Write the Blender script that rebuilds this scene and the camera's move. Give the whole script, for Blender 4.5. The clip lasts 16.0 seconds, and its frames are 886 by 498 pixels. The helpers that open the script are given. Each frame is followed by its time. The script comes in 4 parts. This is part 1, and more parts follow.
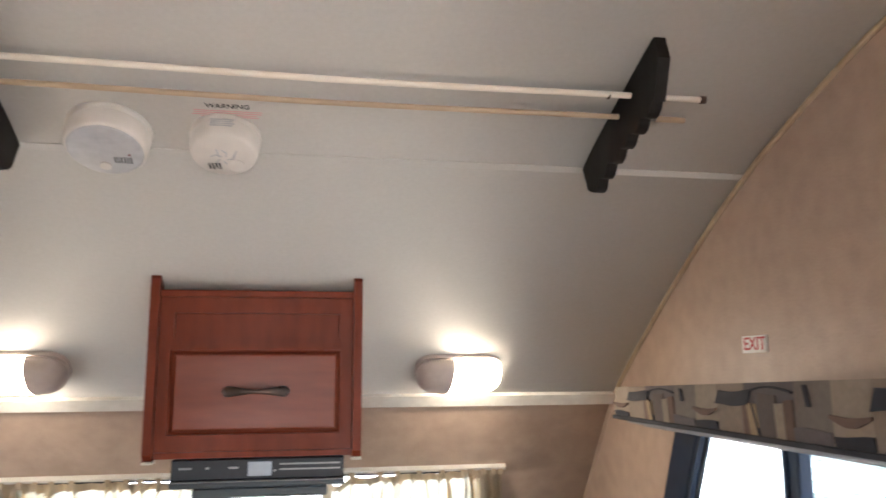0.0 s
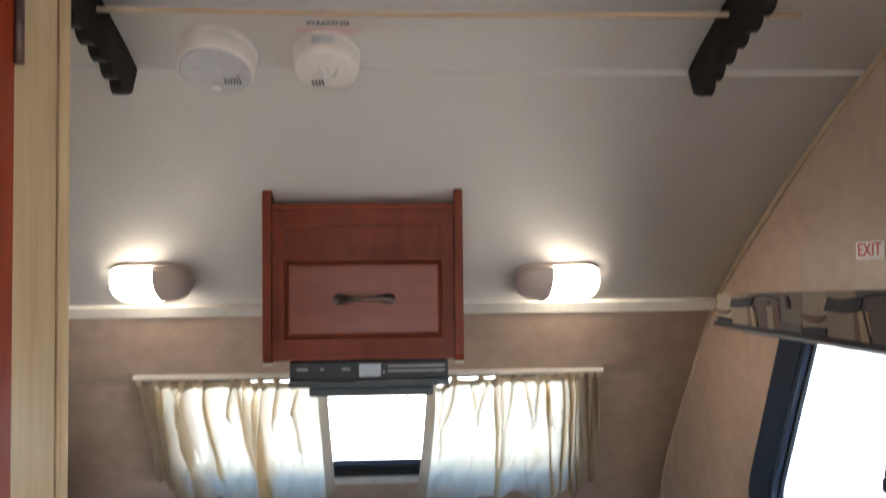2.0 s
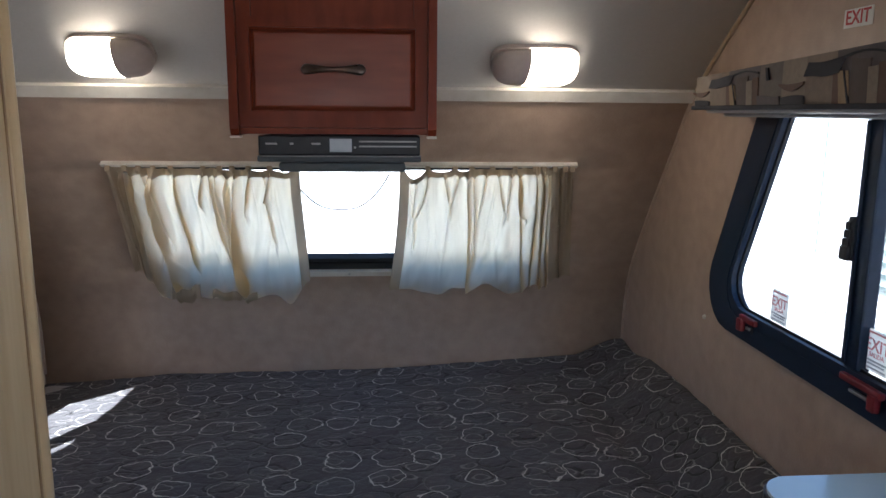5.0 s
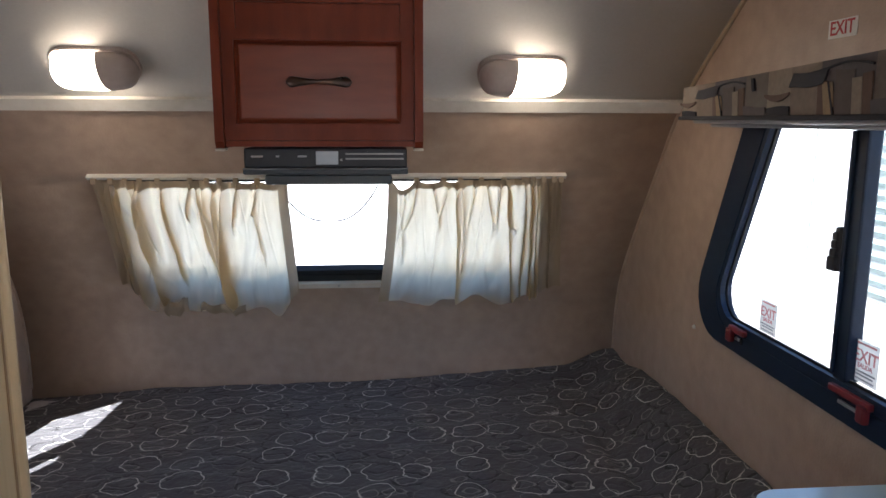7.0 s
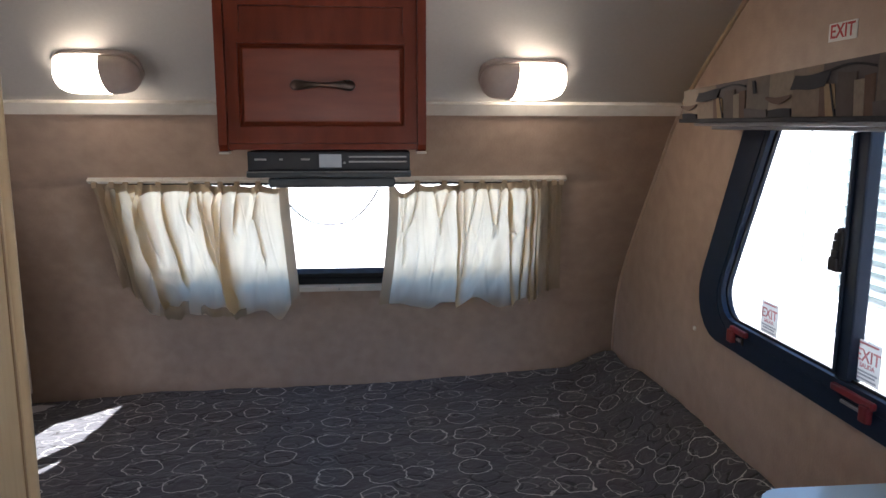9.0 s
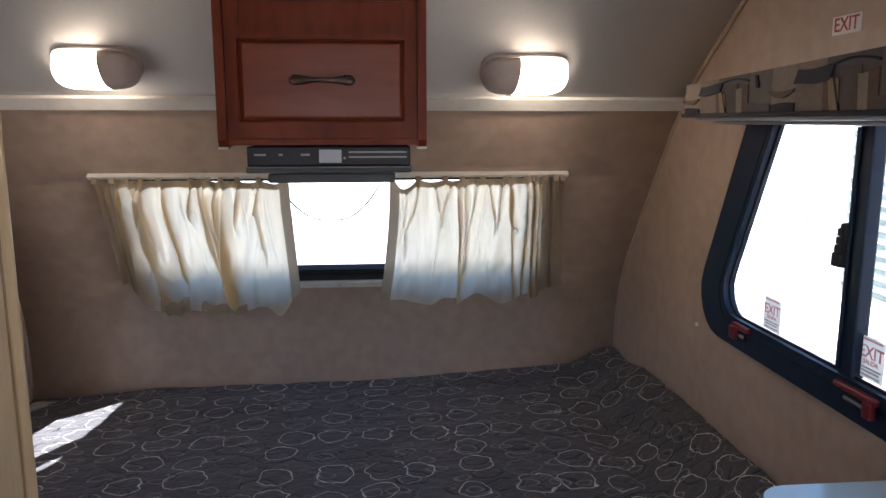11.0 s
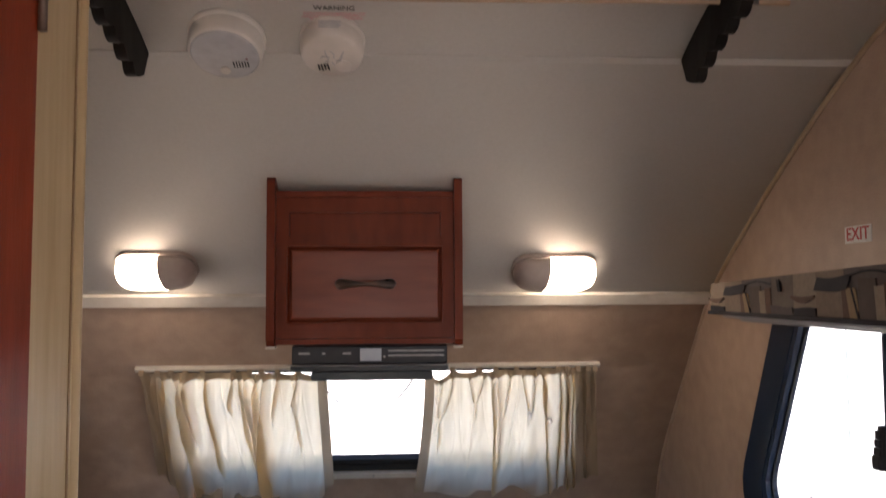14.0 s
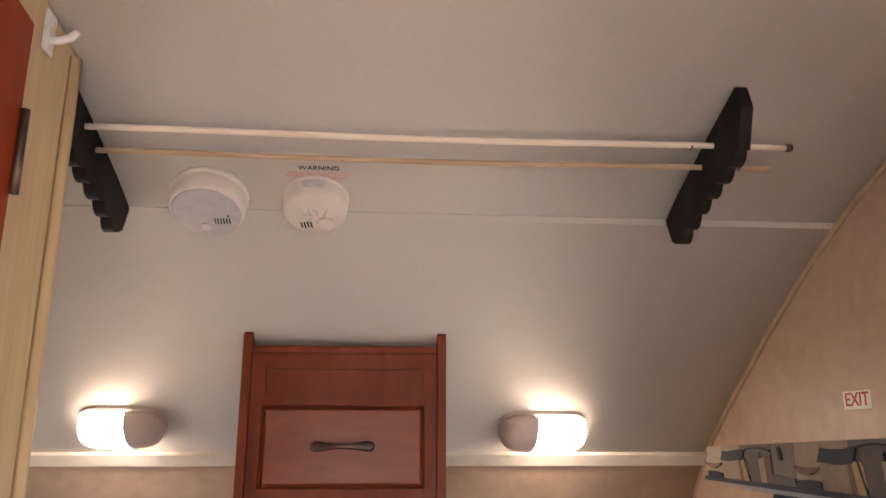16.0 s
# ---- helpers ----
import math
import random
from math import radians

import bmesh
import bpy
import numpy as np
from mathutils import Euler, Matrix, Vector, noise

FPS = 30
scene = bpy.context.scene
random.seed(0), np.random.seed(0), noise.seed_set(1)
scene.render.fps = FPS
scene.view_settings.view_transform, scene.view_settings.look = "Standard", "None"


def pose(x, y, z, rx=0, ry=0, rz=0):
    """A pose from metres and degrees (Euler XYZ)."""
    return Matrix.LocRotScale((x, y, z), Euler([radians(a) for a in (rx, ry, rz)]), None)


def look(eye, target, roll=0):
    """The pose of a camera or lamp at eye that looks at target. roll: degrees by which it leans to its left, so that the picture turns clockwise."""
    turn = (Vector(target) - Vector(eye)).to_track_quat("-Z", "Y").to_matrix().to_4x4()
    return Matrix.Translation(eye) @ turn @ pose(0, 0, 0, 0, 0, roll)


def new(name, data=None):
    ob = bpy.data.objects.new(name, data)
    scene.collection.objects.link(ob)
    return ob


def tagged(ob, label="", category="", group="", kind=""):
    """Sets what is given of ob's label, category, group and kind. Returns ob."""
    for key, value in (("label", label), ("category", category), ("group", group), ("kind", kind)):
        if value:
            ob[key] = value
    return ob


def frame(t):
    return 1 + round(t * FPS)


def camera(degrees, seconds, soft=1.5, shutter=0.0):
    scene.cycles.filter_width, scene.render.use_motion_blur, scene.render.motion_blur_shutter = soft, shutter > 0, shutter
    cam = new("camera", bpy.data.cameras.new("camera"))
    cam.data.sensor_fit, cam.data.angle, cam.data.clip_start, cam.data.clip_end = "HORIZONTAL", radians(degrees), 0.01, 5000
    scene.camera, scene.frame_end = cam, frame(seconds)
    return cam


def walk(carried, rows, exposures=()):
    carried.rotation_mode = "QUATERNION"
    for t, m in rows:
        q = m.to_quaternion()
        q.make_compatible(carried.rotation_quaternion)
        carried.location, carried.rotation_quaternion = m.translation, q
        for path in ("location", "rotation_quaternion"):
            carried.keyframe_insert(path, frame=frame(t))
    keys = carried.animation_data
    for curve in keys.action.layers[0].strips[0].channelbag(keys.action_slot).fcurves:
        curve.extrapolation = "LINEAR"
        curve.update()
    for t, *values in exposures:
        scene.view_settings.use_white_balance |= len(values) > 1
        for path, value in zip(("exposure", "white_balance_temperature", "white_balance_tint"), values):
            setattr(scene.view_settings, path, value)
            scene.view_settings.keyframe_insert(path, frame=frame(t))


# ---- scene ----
cam = camera(61.8, 16.0, shutter=0.5)
PATH = [
    (0, (0.123, -1.894, 1.554), (0.473, 0.049, 1.873), -0.3),
    (0.5, (0.115, -1.903, 1.56), (0.329, 0.061, 1.872), -1.6),
    (1, (0.12, -1.921, 1.557), (0.31, 0.043, 1.883), -1.6),
    (1.5, (0.112, -1.923, 1.564), (0.26, 0.055, 1.824), -0.6),
    (2, (0.106, -1.915, 1.56), (0.21, 0.081, 1.63), -0.6),
    (2.5, (0.114, -1.905, 1.505), (0.203, 0.086, 1.336), -0.6),
    (3, (0.126, -1.901, 1.45), (0.219, 0.069, 1.114), 0.1),
    (3.5, (0.125, -1.904, 1.407), (0.224, 0.053, 1.005), 0.2),
    (4, (0.129, -1.897, 1.408), (0.258, 0.058, 1.005), 0.4),
    (4.2, (0.128, -1.899, 1.419), (0.266, 0.057, 1.026), 0.4),
    (6.3, (0.12, -1.889, 1.423), (0.294, 0.071, 1.066), 0.3),
    (6.5, (0.129, -1.887, 1.425), (0.307, 0.073, 1.067), 0.2),
    (7, (0.137, -1.889, 1.428), (0.311, 0.074, 1.085), 0.2),
    (7.5, (0.126, -1.891, 1.424), (0.302, 0.071, 1.081), 0.5),
    (8, (0.117, -1.897, 1.426), (0.274, 0.068, 1.087), 0.3),
    (8.5, (0.105, -1.895, 1.427), (0.273, 0.07, 1.092), 0.2),
    (9, (0.117, -1.894, 1.425), (0.306, 0.069, 1.093), 0.1),
    (9.2, (0.118, -1.89, 1.425), (0.297, 0.074, 1.091), 0.0),
    (11.5, (0.126, -1.886, 1.422), (0.31, 0.076, 1.08), 0.0),
    (12, (0.135, -1.888, 1.425), (0.308, 0.077, 1.098), -0.5),
    (12.5, (0.131, -1.896, 1.434), (0.277, 0.078, 1.143), -0.7),
    (13, (0.124, -1.908, 1.449), (0.263, 0.074, 1.223), -0.5),
    (13.5, (0.103, -1.925, 1.476), (0.214, 0.071, 1.431), -0.4),
    (14, (0.097, -1.95, 1.488), (0.209, 0.043, 1.605), -0.3),
    (14.5, (0.094, -1.963, 1.507), (0.182, 0.019, 1.756), 0.2),
    (15, (0.115, -1.974, 1.521), (0.218, -0.013, 1.9), 0.3),
    (15.5, (0.110, -1.953, 1.531), (0.244, -0.006, 1.968), -0.2),
    (16, (0.105, -1.909, 1.536), (0.251, 0.026, 2.019), 0.1),
]
EXPOSURES = [(0.0, 2.52, 5700, 10), (0.5, 2.35, 5750, 9), (1.0, 2.25, 5750, 9), (1.5, 2.22, 5700, 10), (2.0, 2.02, 5650, 9), (2.6, 1.6, 5450, 9), (3.2, 1.28, 5300, 10), (4.2, 1.28, 5300, 10), (6.5, 1.38, 5700, 12), (9.0, 1.4, 5650, 14), (12.5, 1.4, 5850, 16), (13.5, 1.35, 6150, 19), (14.5, 1.32, 6500, 22), (15.2, 1.85, 6750, 23), (16.0, 2.25, 6550, 22)]
SKY, SUN, LAMP = 0.15, 13.0, 7.5
walk(cam, [(t, look(eye, target, roll)) for t, eye, target, roll in PATH], EXPOSURES)

# ---- world and sun ----
SUN_WAY = Vector((0.315, 0.62, -0.74)).normalized()
world = bpy.data.worlds.new("sky")
scene.world = world
world.use_nodes = True
wn = world.node_tree
sky = wn.nodes.new("ShaderNodeTexSky")
sky.sky_type = "NISHITA"
sky.sun_disc = False
sky.sun_elevation = math.asin(-SUN_WAY.z)
sky.sun_rotation = math.atan2(-SUN_WAY.x, -SUN_WAY.y)
wn.nodes["Background"].inputs["Strength"].default_value = SKY
wn.links.new(sky.outputs[0], wn.nodes["Background"].inputs["Color"])
sun = new("sun", bpy.data.lights.new("sun", "SUN"))
sun.data.energy, sun.data.angle, sun.data.color = SUN, radians(0.5), (1.0, 0.95, 0.87)
sun.matrix_world = look((0, 0, 6), Vector((0, 0, 6)) + SUN_WAY)


# ---- materials ----
def material(name, base, rough=0.6, metal=0.0, other=None, grain=60.0, stretch=(1, 1, 1), stain=3.0, depth=0.08, bump_scale=200.0, amount=0.5, random_piece=0.0, spec=0.5, coat=0.0):
    """Base colour mixed with another at two scales, roughness wear and fine relief, in object space."""
    m = bpy.data.materials.new(name)
    m.use_nodes = True
    nt = m.node_tree
    b = nt.nodes["Principled BSDF"]
    b.inputs["Metallic"].default_value = metal
    b.inputs["Specular IOR Level"].default_value = spec
    b.inputs["Coat Weight"].default_value = coat
    b.inputs["Coat Roughness"].default_value = 0.25
    other = other or tuple(c * 0.8 for c in base)
    tc = nt.nodes.new("ShaderNodeTexCoord")
    mp = nt.nodes.new("ShaderNodeMapping")
    mp.inputs["Scale"].default_value = stretch
    nt.links.new(tc.outputs["Object"], mp.inputs[0])
    fine = nt.nodes.new("ShaderNodeTexNoise")
    fine.inputs["Scale"].default_value, fine.inputs["Detail"].default_value = grain, 5
    wide = nt.nodes.new("ShaderNodeTexNoise")
    wide.inputs["Scale"].default_value, wide.inputs["Detail"].default_value = stain, 6
    for n in (fine, wide):
        nt.links.new(mp.outputs[0], n.inputs["Vector"])
    add = nt.nodes.new("ShaderNodeMath")
    add.operation = "ADD"
    nt.links.new(fine.outputs[0], add.inputs[0])
    nt.links.new(wide.outputs[0], add.inputs[1])
    rng = nt.nodes.new("ShaderNodeMapRange")
    rng.inputs["From Min"].default_value, rng.inputs["From Max"].default_value = 0.7, 1.3
    rng.inputs["To Max"].default_value = amount * 2
    nt.links.new(add.outputs[0], rng.inputs["Value"])
    mix = nt.nodes.new("ShaderNodeMix")
    mix.data_type = "RGBA"
    mix.inputs["A"].default_value, mix.inputs["B"].default_value = (*base, 1), (*other, 1)
    nt.links.new(rng.outputs[0], mix.inputs["Factor"])
    nt.links.new(mix.outputs["Result"], b.inputs["Base Color"])
    rr = nt.nodes.new("ShaderNodeMapRange")
    rr.inputs["From Min"].default_value, rr.inputs["From Max"].default_value = 0.3, 0.7
    rr.inputs["To Min"].default_value, rr.inputs["To Max"].default_value = max(0.02, rough - 0.08), min(1, rough + 0.08)
    nt.links.new(wide.outputs[0], rr.inputs["Value"])
    nt.links.new(rr.outputs[0], b.inputs["Roughness"])
    if depth > 0:
        nz = nt.nodes.new("ShaderNodeTexNoise")
        nz.inputs["Scale"].default_value, nz.inputs["Detail"].default_value = bump_scale, 3
        nt.links.new(mp.outputs[0], nz.inputs["Vector"])
        bp = nt.nodes.new("ShaderNodeBump")
        bp.inputs["Strength"].default_value, bp.inputs["Distance"].default_value = depth, 0.01
        nt.links.new(nz.outputs[0], bp.inputs["Height"])
        nt.links.new(bp.outputs[0], b.inputs["Normal"])
    return m


def glow(name, colour, strength):
    m = bpy.data.materials.new(name)
    m.use_nodes = True
    b = m.node_tree.nodes["Principled BSDF"]
    b.inputs["Base Color"].default_value = (0.9, 0.88, 0.82, 1)
    b.inputs["Emission Color"].default_value = (*colour, 1)
    b.inputs["Emission Strength"].default_value = strength
    return m


def glass(name):
    m = bpy.data.materials.new(name)
    m.use_nodes = True
    b = m.node_tree.nodes["Principled BSDF"]
    b.inputs["Base Color"].default_value = (0.96, 0.98, 0.97, 1)
    b.inputs["Transmission Weight"].default_value = 1.0
    b.inputs["Roughness"].default_value = 0.0
    b.inputs["IOR"].default_value = 1.02
    return m


def cloth(name, base, translucent, clear=0.0, through_colour=None, creased=0.0):
    """Thin woven cloth that lets light through."""
    m = bpy.data.materials.new(name)
    m.use_nodes = True
    nt = m.node_tree
    out = nt.nodes["Material Output"]
    nt.nodes.remove(nt.nodes["Principled BSDF"])
    tc = nt.nodes.new("ShaderNodeTexCoord")
    nz = nt.nodes.new("ShaderNodeTexNoise")
    nz.inputs["Scale"].default_value, nz.inputs["Detail"].default_value = 14, 6
    drop = nt.nodes.new("ShaderNodeMapping")
    drop.inputs["Scale"].default_value = (2.2, 0.5, 0.35)
    nt.links.new(tc.outputs["Object"], drop.inputs[0])
    nt.links.new(drop.outputs[0], nz.inputs["Vector"])
    mix = nt.nodes.new("ShaderNodeMix")
    mix.data_type = "RGBA"
    mix.inputs["A"].default_value = (*base, 1)
    mix.inputs["B"].default_value = (base[0] * 0.86, base[1] * 0.84, base[2] * 0.78, 1)
    nt.links.new(nz.outputs[0], mix.inputs["Factor"])
    wv = nt.nodes.new("ShaderNodeTexNoise")
    wv.inputs["Scale"].default_value = 700
    nt.links.new(tc.outputs["Object"], wv.inputs["Vector"])
    bp = nt.nodes.new("ShaderNodeBump")
    bp.inputs["Strength"].default_value, bp.inputs["Distance"].default_value = 0.15, 0.004
    nt.links.new(wv.outputs[0], bp.inputs["Height"])
    rumple = nt.nodes.new("ShaderNodeTexNoise")
    rumple.noise_type = "RIDGED_MULTIFRACTAL"
    rumple.inputs["Scale"].default_value, rumple.inputs["Detail"].default_value = 9, 3
    nt.links.new(drop.outputs[0], rumple.inputs["Vector"])
    fold = nt.nodes.new("ShaderNodeBump")
    fold.inputs["Strength"].default_value, fold.inputs["Distance"].default_value = creased, 0.012
    nt.links.new(rumple.outputs[0], fold.inputs["Height"])
    nt.links.new(fold.outputs[0], bp.inputs["Normal"])
    d, tl, tr = nt.nodes.new("ShaderNodeBsdfDiffuse"), nt.nodes.new("ShaderNodeBsdfTranslucent"), nt.nodes.new("ShaderNodeBsdfTransparent")
    for n in (d, tl):
        nt.links.new(mix.outputs["Result"], n.inputs["Color"])
        nt.links.new(bp.outputs[0], n.inputs["Normal"])
    if through_colour:
        weave = nt.nodes.new("ShaderNodeMix")
        weave.data_type = "RGBA"
        weave.inputs["A"].default_value = (*through_colour, 1)
        weave.inputs["B"].default_value = tuple(c * f for c, f in zip(through_colour, (0.72, 0.68, 0.60))) + (1,)
        nt.links.new(nz.outputs[0], weave.inputs["Factor"])
        nt.links.new(weave.outputs["Result"], tl.inputs["Color"])
    m1, m2 = nt.nodes.new("ShaderNodeMixShader"), nt.nodes.new("ShaderNodeMixShader")
    m1.inputs[0].default_value, m2.inputs[0].default_value = translucent, clear
    nt.links.new(d.outputs[0], m1.inputs[1])
    nt.links.new(tl.outputs[0], m1.inputs[2])
    nt.links.new(m1.outputs[0], m2.inputs[1])
    nt.links.new(tr.outputs[0], m2.inputs[2])
    nt.links.new(m2.outputs[0], out.inputs["Surface"])
    return m


def quilt_material():
    """Charcoal bedspread printed with pale, uneven loops and fainter small ones."""
    m = bpy.data.materials.new("looped_bedspread")
    m.use_nodes = True
    nt = m.node_tree
    N, L = nt.nodes.new, nt.links.new
    b = nt.nodes["Principled BSDF"]
    b.inputs["Roughness"].default_value = 0.75
    b.inputs["Sheen Weight"].default_value = 0.15
    tc = N("ShaderNodeTexCoord")
    wob = N("ShaderNodeTexNoise")
    wob.inputs["Scale"].default_value, wob.inputs["Detail"].default_value = 24, 2
    L(tc.outputs["Object"], wob.inputs["Vector"])
    sub = N("ShaderNodeVectorMath")
    sub.operation = "SUBTRACT"
    sub.inputs[1].default_value = (0.5, 0.5, 0.5)
    L(wob.outputs["Color"], sub.inputs[0])
    sc = N("ShaderNodeVectorMath")
    sc.operation = "SCALE"
    sc.inputs["Scale"].default_value = 0.034
    L(sub.outputs[0], sc.inputs[0])
    ad = N("ShaderNodeVectorMath")
    L(tc.outputs["Object"], ad.inputs[0])
    L(sc.outputs[0], ad.inputs[1])

    along = N("ShaderNodeVectorMath")
    along.operation = "DOT_PRODUCT"
    along.inputs[1].default_value = (1.0, 0.0, 0.9)
    L(ad.outputs[0], along.inputs[0])
    parts_of = N("ShaderNodeSeparateXYZ")
    L(ad.outputs[0], parts_of.inputs[0])
    flat = N("ShaderNodeCombineXYZ")
    L(along.outputs["Value"], flat.inputs[0])
    L(parts_of.outputs[1], flat.inputs[1])

    def loops(scale, radius, width, shift, jitter, keep):
        mp = N("ShaderNodeMapping")
        mp.inputs["Scale"].default_value = (scale[0], scale[1], 0)
        mp.inputs["Location"].default_value = shift
        L(flat.outputs[0], mp.inputs[0])
        v = N("ShaderNodeTexVoronoi")
        v.voronoi_dimensions = "2D"
        v.inputs["Scale"].default_value, v.inputs["Randomness"].default_value = 1.0, jitter
        L(mp.outputs[0], v.inputs["Vector"])
        sep = N("ShaderNodeSeparateColor")
        L(v.outputs["Color"], sep.inputs[0])
        size = N("ShaderNodeMapRange")
        size.inputs["To Min"].default_value, size.inputs["To Max"].default_value = radius * 0.8, radius * 1.1
        L(sep.outputs[0], size.inputs["Value"])
        df = N("ShaderNodeMath")
        df.operation = "SUBTRACT"
        L(v.outputs["Distance"], df.inputs[0])
        L(size.outputs[0], df.inputs[1])
        ab = N("ShaderNodeMath")
        ab.operation = "ABSOLUTE"
        L(df.outputs[0], ab.inputs[0])
        ring = N("ShaderNodeMapRange")
        ring.inputs["From Min"].default_value, ring.inputs["From Max"].default_value = width * 0.5, width
        ring.inputs["To Min"].default_value, ring.inputs["To Max"].default_value = 1, 0
        L(ab.outputs[0], ring.inputs["Value"])
        vis = N("ShaderNodeMapRange")
        vis.inputs["From Min"].default_value, vis.inputs["From Max"].default_value = keep, keep + 0.25
        vis.inputs["To Min"].default_value = 0.12
        L(sep.outputs[1], vis.inputs["Value"])
        mu = N("ShaderNodeMath")
        mu.operation = "MULTIPLY"
        L(ring.outputs[0], mu.inputs[0])
        L(vis.outputs[0], mu.inputs[1])
        return mu

    big = loops((7.8, 8.2), 0.37, 0.016, (0.1, 0.3, 0), 0.38, 0.12)
    small = loops((10.0, 18.0), 0.27, 0.035, (3.4, 1.7, 0), 0.7, 0.32)
    dark = loops((8.2, 13.0), 0.38, 0.06, (7.7, 2.2, 0), 0.7, 0.3)
    wide = N("ShaderNodeTexNoise")
    wide.inputs["Scale"].default_value, wide.inputs["Detail"].default_value = 5, 6
    L(tc.outputs["Object"], wide.inputs["Vector"])
    base = N("ShaderNodeMix")
    base.data_type = "RGBA"
    base.inputs["A"].default_value, base.inputs["B"].default_value = (0.042, 0.039, 0.042, 1), (0.070, 0.066, 0.070, 1)
    L(wide.outputs[0], base.inputs["Factor"])

    def over(a, factor, colour):
        mx = N("ShaderNodeMix")
        mx.data_type = "RGBA"
        mx.inputs["B"].default_value = (*colour, 1)
        L(a.outputs["Result"], mx.inputs["A"])
        L(factor.outputs[0], mx.inputs["Factor"])
        return mx

    half = N("ShaderNodeMath")
    half.operation = "MULTIPLY"
    half.inputs[1].default_value = 0.75
    L(small.outputs[0], half.inputs[0])
    c = over(base, dark, (0.022, 0.020, 0.020))
    c = over(c, half, (0.26, 0.25, 0.23))
    c = over(c, big, (0.56, 0.54, 0.49))
    L(c.outputs["Result"], b.inputs["Base Color"])
    cr = N("ShaderNodeTexNoise")
    cr.inputs["Scale"].default_value, cr.inputs["Detail"].default_value = 38, 5
    L(tc.outputs["Object"], cr.inputs["Vector"])
    hs = N("ShaderNodeMath")
    hs.operation = "SUBTRACT"
    L(cr.outputs[0], hs.inputs[0])
    L(dark.outputs[0], hs.inputs[1])
    bp = N("ShaderNodeBump")
    bp.inputs["Strength"].default_value, bp.inputs["Distance"].default_value = 0.7, 0.010
    L(hs.outputs[0], bp.inputs["Height"])
    L(bp.outputs[0], b.inputs["Normal"])
    return m


def wood(name, light, dark, rough=0.35, stretch=(1, 1, 12), coat=0.1, spec=0.35):
    return material(name, light, rough, other=dark, grain=9, stretch=stretch, stain=2.2, depth=0.05, bump_scale=60, amount=0.5, coat=coat, spec=spec)


WALLPAPER = material("mottled_tan_wallpaper", (0.480, 0.364, 0.278), 0.45, other=(0.395, 0.292, 0.218), grain=22, stain=2.6, depth=0.12, bump_scale=140, amount=0.62)
CEILING = material("white_vinyl_ceiling", (0.57, 0.555, 0.52), 0.62, other=(0.52, 0.505, 0.47), grain=120, stain=2, depth=0.05, bump_scale=420, amount=0.4, spec=0.25)
WHITE = material("white_plastic_trim", (0.74, 0.72, 0.66), 0.4, other=(0.62, 0.59, 0.52), grain=30, stain=6, depth=0.02)
ALARM = material("alarm_plastic", (0.76, 0.71, 0.66), 0.3, other=(0.62, 0.59, 0.54), grain=20, stain=8, depth=0.02)
ALARM_FACE = material("alarm_grey_face", (0.54, 0.54, 0.55), 0.4, depth=0.02)
CHERRY = wood("cherry_wood", (0.195, 0.036, 0.014), (0.130, 0.023, 0.009), 0.40, (5, 1, 1.2), 0.0, 0.2)
CHERRY_PANEL = wood("cherry_panel", (0.200, 0.043, 0.020), (0.150, 0.031, 0.014), 0.36, (1.2, 1, 7), 0.04, 0.35)
CHERRY_DOOR = wood("cherry_door", (0.270, 0.038, 0.010), (0.180, 0.022, 0.006), 0.40, (1, 5, 0.8), 0.0, 0.2)
CREAM = wood("cream_streaked_panel", (0.56, 0.43, 0.25), (0.45, 0.33, 0.18), 0.5, (1, 9, 0.7))
CORD_TAN = material("tan_cord", (0.46, 0.36, 0.24), 0.6, other=(0.36, 0.27, 0.17), grain=20, stain=6)
CREAM_EDGE = material("tan_edge_moulding", (0.30, 0.19, 0.09), 0.5, other=(0.22, 0.13, 0.06), grain=20, stain=6)
BLACK = material("black_stained_wood", (0.010, 0.008, 0.007), 0.6, other=(0.006, 0.005, 0.004), grain=30, stretch=(1, 4, 1), depth=0.05, spec=0.25)
BRONZE = material("dark_bronze", (0.055, 0.045, 0.040), 0.35, metal=0.8, other=(0.16, 0.11, 0.09), grain=20, stain=22, depth=0.02)
FRAME = material("black_window_frame", (0.008, 0.018, 0.042), 0.42, other=(0.011, 0.024, 0.052), grain=40, depth=0.02, spec=0.25)
FRAME_GREY = material("dark_grey_window_frame", (0.030, 0.033, 0.034), 0.6, other=(0.040, 0.043, 0.043), grain=40, depth=0.02, spec=0.2)
RUBBER = material("black_rubber_seal", (0.008, 0.009, 0.012), 0.6, depth=0.02)
STEREO = material("black_stereo_plastic", (0.028, 0.031, 0.038), 0.4, other=(0.036, 0.039, 0.046), depth=0.02, spec=0.25)
STEREO_TRAY = material("slate_plastic", (0.060, 0.072, 0.082), 0.40, other=(0.070, 0.082, 0.092), depth=0.02, spec=0.3)
SILVER = material("silver_grey", (0.32, 0.32, 0.33), 0.35, metal=0.6, depth=0.02)
DISPLAY = material("grey_display", (0.36, 0.40, 0.46), 0.15, other=(0.33, 0.37, 0.43), depth=0)
RED = material("red_plastic", (0.20, 0.010, 0.018), 0.45, other=(0.15, 0.008, 0.014), depth=0.02)
PAPER = material("white_sticker", (0.80, 0.79, 0.77), 0.5, other=(0.74, 0.73, 0.71), depth=0)
RED_INK = material("red_ink", (0.50, 0.03, 0.04), 0.5, other=(0.42, 0.03, 0.04), depth=0)
PINK_INK = material("faded_red_ink", (0.62, 0.26, 0.27), 0.5, other=(0.66, 0.38, 0.38), grain=300, stain=120, depth=0)
